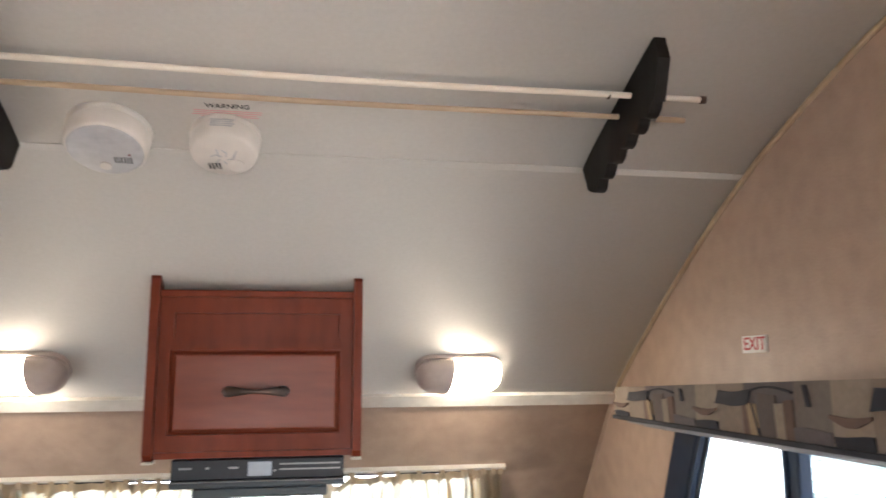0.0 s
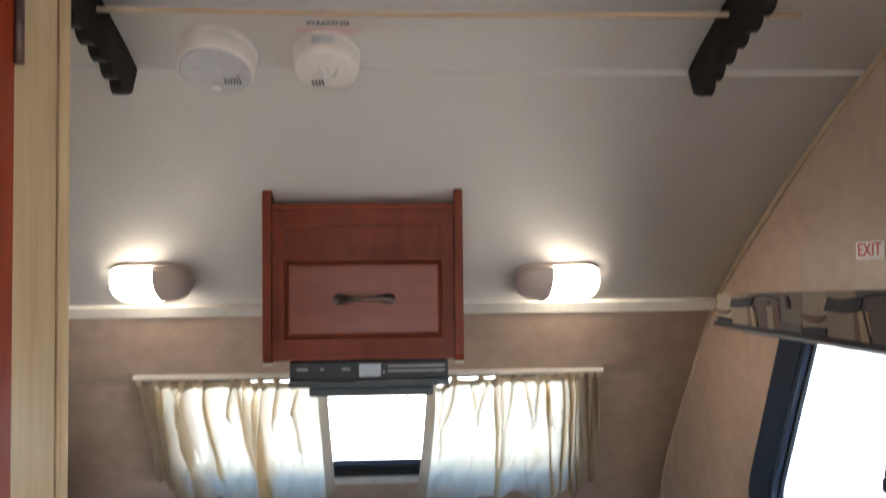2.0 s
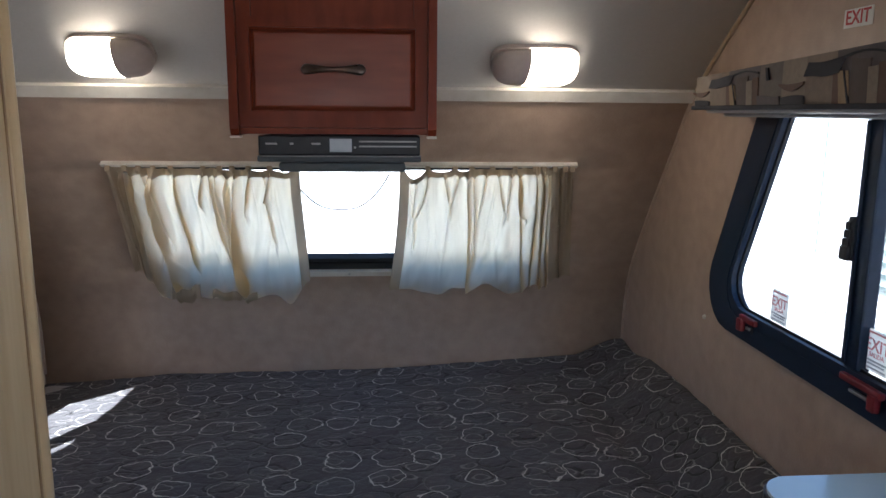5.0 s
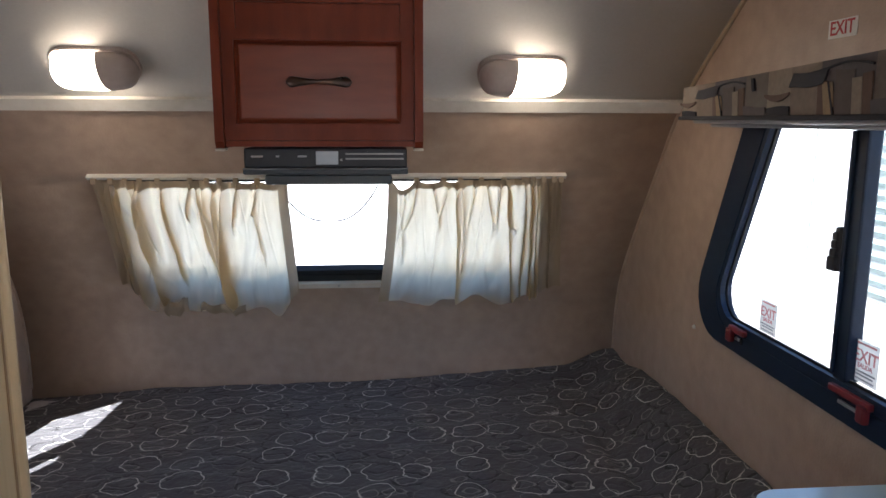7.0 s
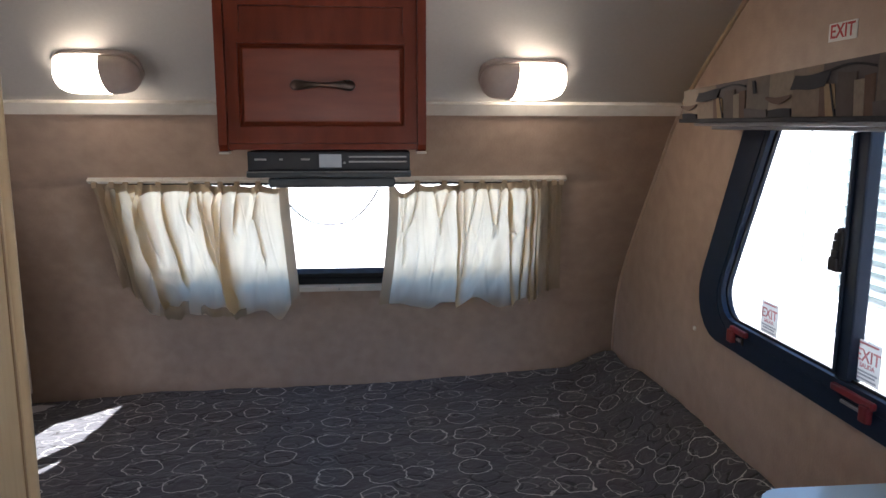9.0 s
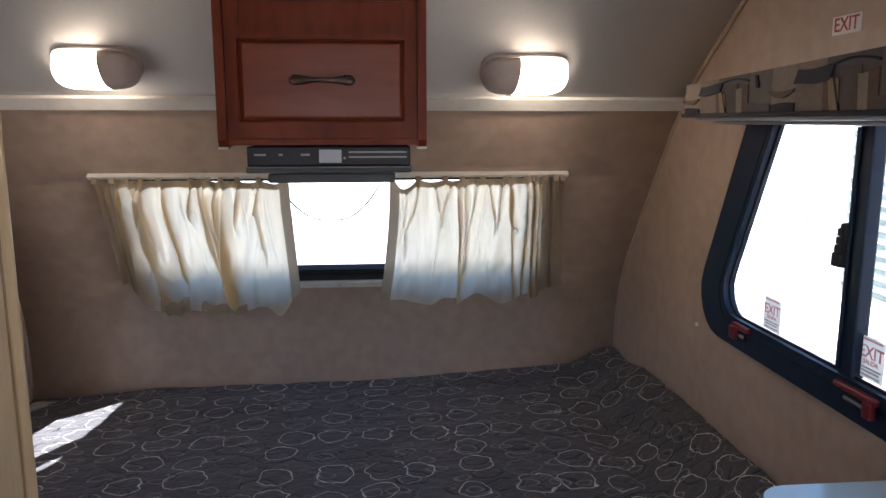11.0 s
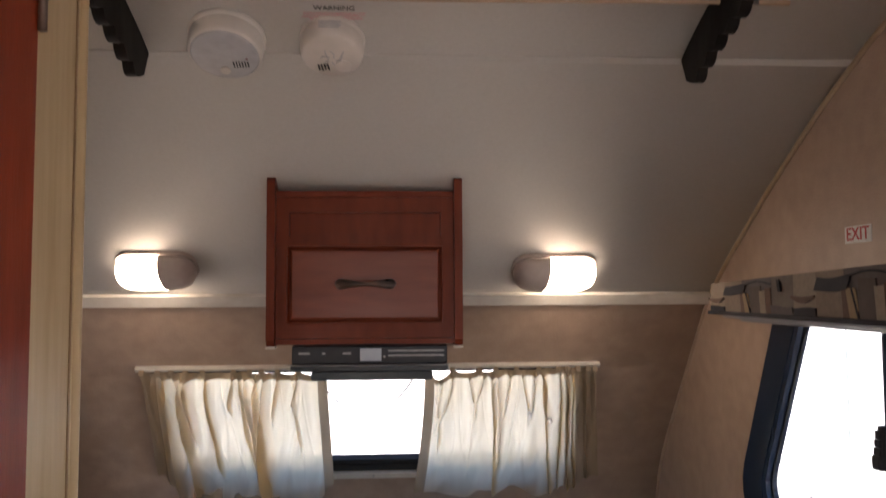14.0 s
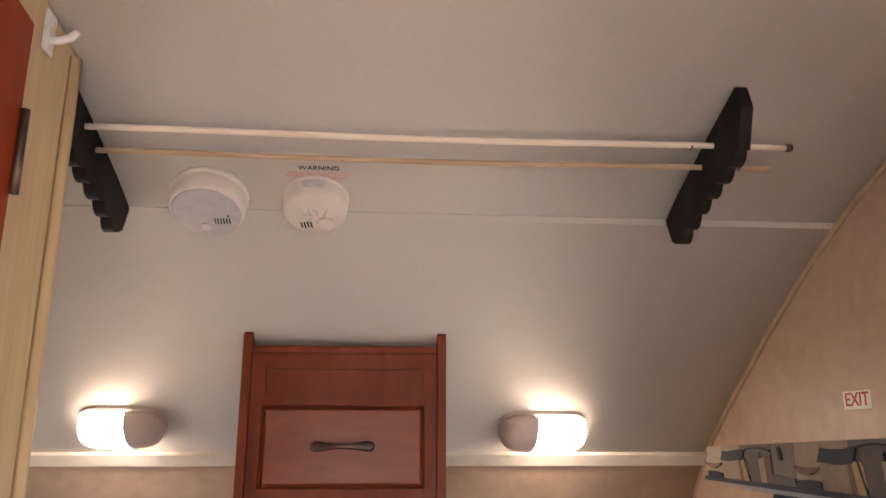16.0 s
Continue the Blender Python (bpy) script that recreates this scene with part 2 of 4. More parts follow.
BLACK_INK = material("black_ink", (0.03, 0.03, 0.03), 0.5, depth=0)
ROD_WHITE = material("white_painted_rod", (0.80, 0.75, 0.66), 0.35, other=(0.74, 0.66, 0.55), grain=12, stain=5, depth=0.02)
ROD_WOOD = material("pale_wood_rod", (0.52, 0.40, 0.27), 0.45, other=(0.43, 0.32, 0.21), grain=20, stretch=(1, 8, 8), depth=0.03)
CURTAIN = cloth("cream_curtain_cloth", (0.50, 0.43, 0.33), 0.78, 0.03, (1.0, 0.86, 0.62), 0.35)
STICKER = cloth("thin_sticker_film", (0.86, 0.84, 0.83), 0.80, 0.10)
RED_PRINT = cloth("faded_red_print", (0.70, 0.30, 0.31), 0.75, 0.15)
GREY_PRINT = cloth("faded_grey_print", (0.40, 0.40, 0.42), 0.70, 0.10)
# Doubled hem cloth; also stands in for the outer edge's lack of backlight.
HEM_AND_DIM_EDGE = cloth("cream_hem_and_dim_edge", (0.42, 0.34, 0.25), 0.17, 0.0, (0.72, 0.60, 0.43))
QUILT = quilt_material()
MATTRESS = material("off_white_mattress", (0.55, 0.53, 0.50), 0.8, depth=0.1)
TABLETOP = material("pale_laminate", (0.70, 0.86, 0.86), 0.08, other=(0.67, 0.83, 0.84), grain=50, stain=4, depth=0.01, coat=0.3)
TABLE_EDGE = material("dark_table_edging", (0.03, 0.03, 0.035), 0.4, depth=0.02)
STEEL = material("brushed_steel", (0.5, 0.5, 0.5), 0.3, metal=1.0, depth=0.02)
FLOOR = material("vinyl_floor", (0.42, 0.33, 0.24), 0.45, other=(0.34, 0.26, 0.18), grain=10, stretch=(8, 1, 1), depth=0.03)
LAMP_GLOW = glow("lit_lamp_diffuser", (1.0, 0.79, 0.56), LAMP)
LAMP_BODY = material("lamp_housing", (0.54, 0.47, 0.43), 0.35, other=(0.48, 0.41, 0.37), depth=0.01)
GLASS = glass("clear_window_glass")
SIDING = material("white_trailer_siding", (0.68, 0.68, 0.67), 0.45, other=(0.64, 0.64, 0.63), grain=8, stain=1.2, depth=0.02)
SEAM_GREY = material("pale_grey_seam", (0.11, 0.125, 0.125), 0.5, depth=0.02)
LOUVRE = material("pale_blue_shutter", (0.22, 0.275, 0.275), 0.5, other=(0.20, 0.255, 0.255), depth=0.02)
SKIRT_GREY = material("pale_grey_skirt", (0.27, 0.30, 0.30), 0.5, depth=0.02)
GRAVEL = material("pale_gravel", (0.24, 0.23, 0.21), 0.9, other=(0.17, 0.16, 0.145), grain=40, stain=2, depth=0.3, bump_scale=60)
HOOK = material("white_hook_plastic", (0.78, 0.77, 0.75), 0.3, depth=0.01)
LINT = material("white_lint", (0.5, 0.5, 0.48), 0.9, depth=0)
BLIND = material("grey_blind_rail", (0.34, 0.35, 0.37), 0.35, other=(0.28, 0.29, 0.31), depth=0.02)
CORD = material("dark_cord", (0.03, 0.03, 0.035), 0.6, depth=0)
PATCH_COLOURS = [(0.235, 0.185, 0.140), (0.130, 0.080, 0.058), (0.290, 0.240, 0.185), (0.016, 0.018, 0.028), (0.105, 0.092, 0.092), (0.32, 0.23, 0.13), (0.095, 0.075, 0.066), (0.165, 0.140, 0.118)]
PATCHES = [material("valance_patch", c, 0.8, other=tuple(v * 0.75 for v in c), grain=90, stain=10, depth=0.15, bump_scale=500) for c in PATCH_COLOURS]


# ---- mesh tools ----
def mesh_of(bm, name, mat, smooth=False):
    bmesh.ops.recalc_face_normals(bm, faces=bm.faces)
    me = bpy.data.meshes.new(name)
    if smooth:
        for f in bm.faces:
            f.smooth = True
    bm.to_mesh(me)
    bm.free()
    me.materials.append(mat)
    return me


def thing(name, bm, mat, label, category, group="", kind="", smooth=False):
    return tagged(new(name, mesh_of(bm, name, mat, smooth)), label, category, group, kind)


def holder(name, label, category, place=(0, 0, 0), group="", kind=""):
    ob = new(name)
    ob.location = place
    ob.empty_display_size = 0.05
    return tagged(ob, label, category, group, kind)


def base_of(ob):
    """Where a parent stands, through its own parents."""
    v = Vector(ob.location)
    while ob.parent:
        ob = ob.parent
        v += Vector(ob.location)
    return v


def part(name, bm, mat, parent, label="", smooth=False):
    """One mesh under a thing or part; the mesh is given in world metres."""
    bmesh.ops.translate(bm, verts=bm.verts, vec=-base_of(parent))
    ob = new(name, mesh_of(bm, name, mat, smooth))
    ob.parent = parent
    return tagged(ob, label)


def box(lo, hi, bevel=0.0, segments=2, bm=None):
    bm = bm or bmesh.new()
    lo, hi = Vector(lo), Vector(hi)
    made = bmesh.ops.create_cube(bm, size=1.0, matrix=Matrix.Translation((lo + hi) / 2) @ Matrix.Diagonal((*(hi - lo), 1)))
    if bevel:
        edges = list({e for v in made["verts"] for e in v.link_edges})
        bmesh.ops.bevel(bm, geom=edges, offset=bevel, segments=segments, affect="EDGES", profile=0.6)
    return bm


def moved(bm, m):
    bmesh.ops.transform(bm, matrix=m, verts=bm.verts)
    return bm


def lathe(profile, steps=40, m=None, bm=None):
    """Profile of (radius, height) turned about z, then placed by m."""
    bm = bm or bmesh.new()
    start = len(bm.verts)
    rings = []
    for r, h in profile:
        rings.append([bm.verts.new((r * math.cos(a), r * math.sin(a), h)) for a in (2 * math.pi * i / steps for i in range(steps))] if r > 1e-6 else [bm.verts.new((0, 0, h))])
    for a, b in zip(rings, rings[1:]):
        for i in range(steps):
            j = (i + 1) % steps
            if len(a) == 1 and len(b) == 1:
                continue
            if len(a) == 1:
                bm.faces.new((a[0], b[i], b[j]))
            elif len(b) == 1:
                bm.faces.new((a[i], a[j], b[0]))
            else:
                bm.faces.new((a[i], a[j], b[j], b[i]))
    if m is not None:
        bm.verts.ensure_lookup_table()
        bmesh.ops.transform(bm, matrix=m, verts=bm.verts[start:])
    return bm


def tube(points, radius, sides=10, bm=None):
    bm = bm or bmesh.new()
    points = [Vector(p) for p in points]
    rings = []
    for i, p in enumerate(points):
        way = (points[min(i + 1, len(points) - 1)] - points[max(i - 1, 0)]).normalized()
        up = Vector((0, 0, 1)) if abs(way.z) < 0.9 else Vector((0, 1, 0))
        a = way.cross(up).normalized()
        b = way.cross(a)
        rings.append([bm.verts.new(p + radius * (math.cos(t) * a + math.sin(t) * b)) for t in (2 * math.pi * k / sides for k in range(sides))])
    for r, s in zip(rings, rings[1:]):
        for k in range(sides):
            bm.faces.new((r[k], r[(k + 1) % sides], s[(k + 1) % sides], s[k]))
    bm.faces.new(rings[0])
    bm.faces.new(rings[-1][::-1])
    return bm


def rounded(points, radius, steps=6):
    """A polygon with its corners rounded; radius: one, or one a corner."""
    out, n = [], len(points)
    for i, p in enumerate(points):
        r = radius[i] if isinstance(radius, (list, tuple)) else radius
        p, a, b = Vector(p), Vector(points[i - 1]), Vector(points[(i + 1) % n])
        u, v = (a - p).normalized(), (b - p).normalized()
        half = math.acos(max(-1, min(1, u.dot(v)))) / 2
        if r <= 0:
            out.append(tuple(p))
            continue
        cut = r / math.tan(half)
        centre = p + (u + v).normalized() * (r / math.sin(half))
        s, e = p + u * cut - centre, p + v * cut - centre
        turn = math.atan2(s.x * e.y - s.y * e.x, s.dot(e))
        for k in range(steps + 1):
            t = turn * k / steps
            out.append((centre.x + s.x * math.cos(t) - s.y * math.sin(t), centre.y + s.x * math.sin(t) + s.y * math.cos(t)))
    return out


def plate(outer, holes, depth, place, bevel=0.0):
    """A flat plate with holes, from outlines in two dimensions; place(u, v, w) puts it in the world, w from 0 to depth."""
    bm = bmesh.new()
    layers = []
    for w in (0.0, depth):
        loops = [[bm.verts.new(place(u, v, w)) for u, v in ring] for ring in [outer] + holes]
        edges = [bm.edges.new((ring[i], ring[(i + 1) % len(ring)])) for ring in loops for i in range(len(ring))]
        bmesh.ops.triangle_fill(bm, use_beauty=True, use_dissolve=False, edges=edges)
        layers.append(loops)
    for a, b in zip(*layers):
        for i in range(len(a)):
            j = (i + 1) % len(a)
            bm.faces.new((a[i], a[j], b[j], b[i]))
    return bm


def words(text, size, m, name, mat, parent):
    """Lettering as a flat mesh, centred, placed by m."""
    cu = bpy.data.curves.new("lettering", "FONT")
    cu.body, cu.size, cu.align_x, cu.align_y, cu.extrude, cu.offset = text, size, "CENTER", "CENTER", 0.0003, size * 0.012
    tmp = new("lettering", cu)
    bpy.context.view_layer.update()
    me = bpy.data.meshes.new_from_object(tmp.evaluated_get(bpy.context.evaluated_depsgraph_get()))
    bpy.data.objects.remove(tmp)
    me.transform(Matrix.Translation(-base_of(parent)) @ m)
    me.materials.clear()
    me.materials.append(mat)
    ob = new(name, me)
    ob.parent = parent
    return ob


def smooth_step(a, b, v):
    t = max(0.0, min(1.0, (v - a) / (b - a)))
    return t * t * (3 - 2 * t)


# ---- the shell of the trailer: one curve of wall and ceiling ----
HALF, WEST = 1.0, -1.075
KNOTS = [(0.690, -0.02), (0.690, 0.30), (0.688, 0.60), (0.672, 0.75), (0.625, 0.89), (0.500, 1.07), (0.340, 1.275), (0.190, 1.460), (0.040, 1.580), (-0.055, 1.645),
         (-0.196, 1.740), (-0.413, 1.872), (-0.545, 1.940), (-0.631, 1.980), (-0.860, 2.065), (-1.000, 2.100), (-1.300, 2.140), (-1.700, 2.160), (-4.000, 2.160)]


def curve_through(knots, per=6):
    out = []
    for i in range(len(knots) - 1):
        p = [Vector(knots[max(0, min(len(knots) - 1, k))]) for k in (i - 1, i, i + 1, i + 2)]
        for k in range(per):
            t = k / per
            out.append(0.5 * (2 * p[1] + (p[2] - p[0]) * t + (2 * p[0] - 5 * p[1] + 4 * p[2] - p[3]) * t * t + (3 * p[1] - p[0] - 3 * p[2] + p[3]) * t ** 3))
    return out + [Vector(knots[-1])]


CURVE = curve_through(KNOTS)
ARC = [0.0]
for a, b in zip(CURVE, CURVE[1:]):
    ARC.append(ARC[-1] + (b - a).length)


def shell(s, off=0.0):
    """The point of the shell's inner face at the length s along its curve, off metres into the room, and its inward normal, in (y, z)."""
    s = max(0.0, min(ARC[-1] - 1e-6, s))
    i = next(k for k in range(len(ARC) - 1) if ARC[k + 1] > s)
    t = (s - ARC[i]) / (ARC[i + 1] - ARC[i])
    p = CURVE[i].lerp(CURVE[i + 1], t)
    d0 = (CURVE[min(i + 1, len(CURVE) - 1)] - CURVE[max(i - 1, 0)]).normalized()
    d1 = (CURVE[min(i + 2, len(CURVE) - 1)] - CURVE[i]).normalized()
    d = d0.lerp(d1, t).normalized()
    n = Vector((-d.y, d.x))
    return p + n * off, n


def at_height(z):
    return next(ARC[k] + (z - CURVE[k].y) / (CURVE[k + 1].y - CURVE[k].y) * (ARC[k + 1] - ARC[k]) for k in range(len(CURVE) - 1) if CURVE[k].y <= z <= CURVE[k + 1].y and CURVE[k + 1].y > CURVE[k].y)


def at_depth(y):
    return next(ARC[k] + (CURVE[k].x - y) / (CURVE[k].x - CURVE[k + 1].x) * (ARC[k + 1] - ARC[k]) for k in range(len(CURVE) - 1) if CURVE[k].x >= y >= CURVE[k + 1].x and CURVE[k + 1].x < CURVE[k].x)


def on_shell(x, s, off=0.0):
    p, n = shell(s, off)
    return Vector((x, p.x, p.y))


def shell_frame(x, s, off=0.0):
    """A pose on the shell: local z into the room, local x along the trailer's width, local y up the curve."""
    p, n = shell(s, off)
    z = Vector((0, n.x, n.y))
    x_axis = Vector((1, 0, 0))
    y_axis = z.cross(x_axis)
    m = Matrix((x_axis, y_axis, z)).transposed().to_4x4()
    m.translation = (x, p.x, p.y)
    return m


def shell_sheet(x_breaks, s_breaks, front, back, hole=None):
    """A bent slab along the shell, from front to back metres off its inner face, open in the hole (x0, x1, s0, s1)."""
    bm = bmesh.new()
    lay = [[[bm.verts.new(on_shell(x, s, off)) for s in s_breaks] for x in x_breaks] for off in (front, back)]
    nx, ns = len(x_breaks), len(s_breaks)
    solid = [[not (hole and hole[0] - 1e-6 <= x_breaks[i] and x_breaks[i + 1] <= hole[1] + 1e-6 and hole[2] - 1e-6 <= s_breaks[j] and s_breaks[j + 1] <= hole[3] + 1e-6)
              for j in range(ns - 1)] for i in range(nx - 1)]
    for i in range(nx - 1):
        for j in range(ns - 1):
            if not solid[i][j]:
                continue
            for g in lay:
                bm.faces.new((g[i][j], g[i + 1][j], g[i + 1][j + 1], g[i][j + 1]))
            for di, dj, a, b in ((-1, 0, (i, j), (i, j + 1)), (1, 0, (i + 1, j), (i + 1, j + 1)), (0, -1, (i, j), (i + 1, j)), (0, 1, (i, j + 1), (i + 1, j + 1))):
                u, v = i + di, j + dj
                if not (0 <= u < nx - 1 and 0 <= v < ns - 1 and solid[u][v]):
                    f, k = lay
                    bm.faces.new((f[a[0]][a[1]], f[b[0]][b[1]], k[b[0]][b[1]], k[a[0]][a[1]]))
    for v in [v for v in bm.verts if not v.link_faces]:
        bm.verts.remove(v)
    return bm


def spread(a, b, step):
    n = max(1, round((b - a) / step))
    return [a + (b - a) * i / n for i in range(n + 1)]


S_TRIM = at_height(1.473)
S_SILL, S_HEAD = at_height(0.868), at_height(1.262)
WIN_X0, WIN_X1 = -0.650, 0.645
thing("wall_north", shell_sheet([WEST, WIN_X0, WIN_X1, HALF], spread(0, S_SILL, 0.05) + spread(S_SILL, S_HEAD, 0.04)[1:] + spread(S_HEAD, S_TRIM, 0.04)[1:], 0.0, -0.04, (WIN_X0, WIN_X1, S_SILL, S_HEAD)),
      WALLPAPER, "mottled tan vinyl wall that leans outward towards its foot", "wall", kind="structure", smooth=True)
thing("ceiling", shell_sheet([WEST, HALF], spread(S_TRIM, ARC[-1], 0.04), 0.0, -0.04), CEILING, "off-white curved vinyl ceiling running down into the wall", "ceiling", kind="structure", smooth=True)
thing("floor", box((WEST, -4.0, -0.06), (HALF, 0.69, 0.0)), FLOOR, "brown vinyl plank floor of the trailer", "floor", kind="structure")
# The opening in this end wall is unseen, added for daylight from behind.
thing("wall_south", plate([(WEST, -0.02), (HALF, -0.02), (HALF, 2.2), (WEST, 2.2)], [rounded([(-0.8, 0.8), (0.8, 0.8), (0.8, 1.85), (-0.8, 1.85)], 0.06)], 0.04, lambda u, v, w: (u, -4.0 - w, v)), WALLPAPER, "tan vinyl end wall of the trailer", "wall", kind="structure")

OUTLINE = [tuple(p) for p in CURVE[::2]] + [(-4.0, -0.02)]
WIN_OUT = rounded([(0.037, 0.880), (-0.239, 1.478), (-1.30, 1.478), (-1.30, 0.880)], [0.110, 0.06, 0.08, 0.08])
WIN_HOLE = rounded([(-0.012, 0.908), (-0.264, 1.462), (-1.285, 1.462), (-1.285, 0.908)], [0.09, 0.05, 0.07, 0.07])
WIN_IN = rounded([(-0.112, 0.950), (-0.334, 1.425), (-1.23, 1.422), (-1.23, 0.955)], [0.065, 0.033, 0.05, 0.05])
LEFT_HOLE = rounded([(0.104, 0.880), (-0.125, 1.378), (-0.66, 1.378), (-0.66, 0.880)], 0.02)
# Unseen openings behind the camera, added to let fill light in.
REAR_FILL_HOLES = [rounded([(-2.75, 1.00), (-2.75, 1.60), (-3.35, 1.60), (-3.35, 1.00)], 0.06)]
EAST_FILL_HOLE = [(-2.15, 0.05), (-2.15, 1.90), (-2.85, 1.90), (-2.85, 0.05)]
thing("wall_east", plate(OUTLINE, [WIN_HOLE, EAST_FILL_HOLE], 0.04, lambda u, v, w: (HALF + w, u, v)), WALLPAPER, "mottled tan vinyl side wall with a black-framed window", "wall", kind="structure")
thing("wall_west", plate(OUTLINE, [LEFT_HOLE] + REAR_FILL_HOLES, 0.04, lambda u, v, w: (WEST - w, u, v)), WALLPAPER, "mottled tan vinyl side wall beside the bed", "wall", kind="structure")

# Mouldings along the shell.
trim = thing("trim", shell_sheet([WEST + 0.003, HALF - 0.003], [at_height(1.457), at_height(1.463), at_height(1.473), at_height(1.481), at_height(1.487)], 0.011, -0.002), WHITE,
             "white plastic moulding between tan wall and pale ceiling", "trim", kind="structure")
seam = thing("trim_ceiling_seam", shell_sheet([WEST + 0.003, HALF - 0.003], spread(at_depth(-0.538), at_depth(-0.553), 0.006), 0.0016, -0.002), CEILING,
             "thin off-white batten over a ceiling joint", "trim", kind="structure")
for side, edge, who in ((1, HALF, "trim_east_corner"), (-1, WEST, "trim_west_corner")):
    thing(who, tube([on_shell(edge - side * 0.004, s, 0.004) for s in spread(S_TRIM + 0.02, at_depth(-1.6), 0.05)], 0.006, 8), CORD_TAN, "thin tan cord moulding where side wall meets ceiling", "trim", kind="structure", smooth=True)
    thing(who, tube([on_shell(edge - side * 0.002, s, 0.002) for s in spread(at_height(0.5), S_TRIM - 0.02, 0.05)], 0.005, 8), WALLPAPER, "thin caulked joint between two tan walls", "trim", kind="structure", smooth=True)

# ---- the window in the sloping wall ----
S_GLASS0, S_GLASS1 = at_height(0.918), at_height(1.240)
win = holder("window_1", "wide dark-framed window in the sloping wall, behind cream curtains", "window", on_shell(0, S_SILL), kind="structure")
for nm, x0, x1, s0, s1 in (("bottom_frame", WIN_X0, WIN_X1, S_SILL + 0.010, S_GLASS0), ("top_frame", WIN_X0, WIN_X1, S_GLASS1, S_HEAD), ("side_frame", WIN_X0, WIN_X0 + 0.03, S_GLASS0, S_GLASS1), ("side_frame", WIN_X1 - 0.03, WIN_X1, S_GLASS0, S_GLASS1)):
    part(nm, shell_sheet([x0, x1], spread(s0, s1, 0.03), -0.006, -0.034), FRAME_GREY, win)
part("sill", shell_sheet([WIN_X0 - 0.01, WIN_X1 + 0.01], [S_SILL - 0.010, S_SILL, S_SILL + 0.010], 0.010, -0.003), WHITE, win, "thin white sill strip")
for k in range(9):
    part("screw", lathe([(0, 0.0125), (0.003, 0.012), (0.004, 0.010)], 8, shell_frame(-0.60 + 0.15 * k, S_SILL)), STEEL, win)
part("seal", shell_sheet([WIN_X0, WIN_X1], [S_GLASS0 - 0.022, S_GLASS0 - 0.016], -0.002, -0.008), RUBBER, win)
pane = part("pane", shell_sheet([WIN_X0 + 0.03, WIN_X1 - 0.03], spread(S_GLASS0, S_GLASS1, 0.05), -0.018, -0.022), GLASS, win)
pane.visible_shadow = False

# ---- the window in the side wall ----
win = holder("window_2", "black-framed sliding emergency window with a slanted end", "window", (HALF, -0.6, 0.888), kind="structure")
part("frame", plate(WIN_OUT, [WIN_IN], 0.012, lambda u, v, w: (HALF - 0.012 + w, u, v)), FRAME, win)
part("inner_frame", plate(WIN_HOLE, [rounded([(-0.106, 0.944), (-0.328, 1.430), (-1.238, 1.428), (-1.238, 0.948)], [0.070, 0.036, 0.05, 0.05])], 0.020, lambda u, v, w: (HALF + w, u, v)), FRAME, win)
ridge_out = rounded([(-0.084, 0.922), (-0.325, 1.449), (-1.255, 1.446), (-1.255, 0.926)], [0.080, 0.04, 0.06, 0.06])
ridge_in = rounded([(-0.087, 0.924), (-0.327, 1.447), (-1.252, 1.444), (-1.252, 0.928)], [0.079, 0.039, 0.055, 0.055])
part("ridge", plate(ridge_out, [ridge_in], 0.002, lambda u, v, w: (HALF - 0.014 + w, u, v)), FRAME, win)
part("seal", plate(rounded([(-0.109, 0.947), (-0.331, 1.427), (-1.235, 1.425), (-1.235, 0.951)], [0.067, 0.034, 0.05, 0.05]), [rounded([(-0.116, 0.954), (-0.338, 1.421), (-1.226, 1.418), (-1.226, 0.959)], [0.062, 0.031, 0.045, 0.045])], 0.004,
     lambda u, v, w: (HALF + 0.003 + w, u, v)), RUBBER, win)
part("mullion", box((HALF - 0.006, -0.652, 0.950), (HALF + 0.022, -0.612, 1.422), 0.004), FRAME, win)
part("mullion_lip", box((HALF - 0.012, -0.621, 0.960), (HALF - 0.0065, -0.612, 1.412), 0.002), FRAME, win)
slide = part("slide_latch", box((HALF - 0.016, -0.6115, 1.152), (HALF + 0.006, -0.594, 1.236), 0.005), RUBBER, win)
part("thumb_tab", box((HALF - 0.022, -0.609, 1.152), (HALF - 0.004, -0.583, 1.180), 0.005), RUBBER, slide)
for k in range(3):
    part("grip_rib", box((HALF - 0.019, -0.606, 1.179 + 0.016 * k), (HALF - 0.010, -0.586 - 0.003 * k, 1.194 + 0.016 * k), 0.002), RUBBER, slide)
for y0, y1 in ((-0.606, -0.088), (-1.235, -0.649)):
    lo = [(y1, 0.945), (y1 - (0.22 if y1 > -0.2 else 0), 1.43), (y0, 1.43), (y0, 0.945)]
    p = part("pane", plate(lo, [], 0.004, lambda u, v, w: (HALF + 0.0135 + w, u, v)), GLASS, win)
    p.visible_shadow = False
for y0, y1, lever_y in ((-0.300, -0.226, -0.248), (-0.748, -0.628, -0.744)):
    lt = part("latch", box((HALF - 0.024, y0, 0.932), (HALF - 0.0125, y1, 0.946), 0.004), RED, win, "red plastic release latch")
    part("lever", box((HALF - 0.030, lever_y, 0.906), (HALF - 0.016, lever_y + 0.024, 0.938), 0.005), RED, lt)
    part("pin", box((HALF - 0.018, y0 + 0.030, 0.914), (HALF - 0.0125, y1 - 0.024, 0.921), 0.002), SILVER, lt, "steel latch pin")
    part("pin_guide", box((HALF - 0.016, y0 + 0.020, 0.908), (HALF - 0.0125, y0 + 0.028, 0.926), 0.002), RUBBER, lt)


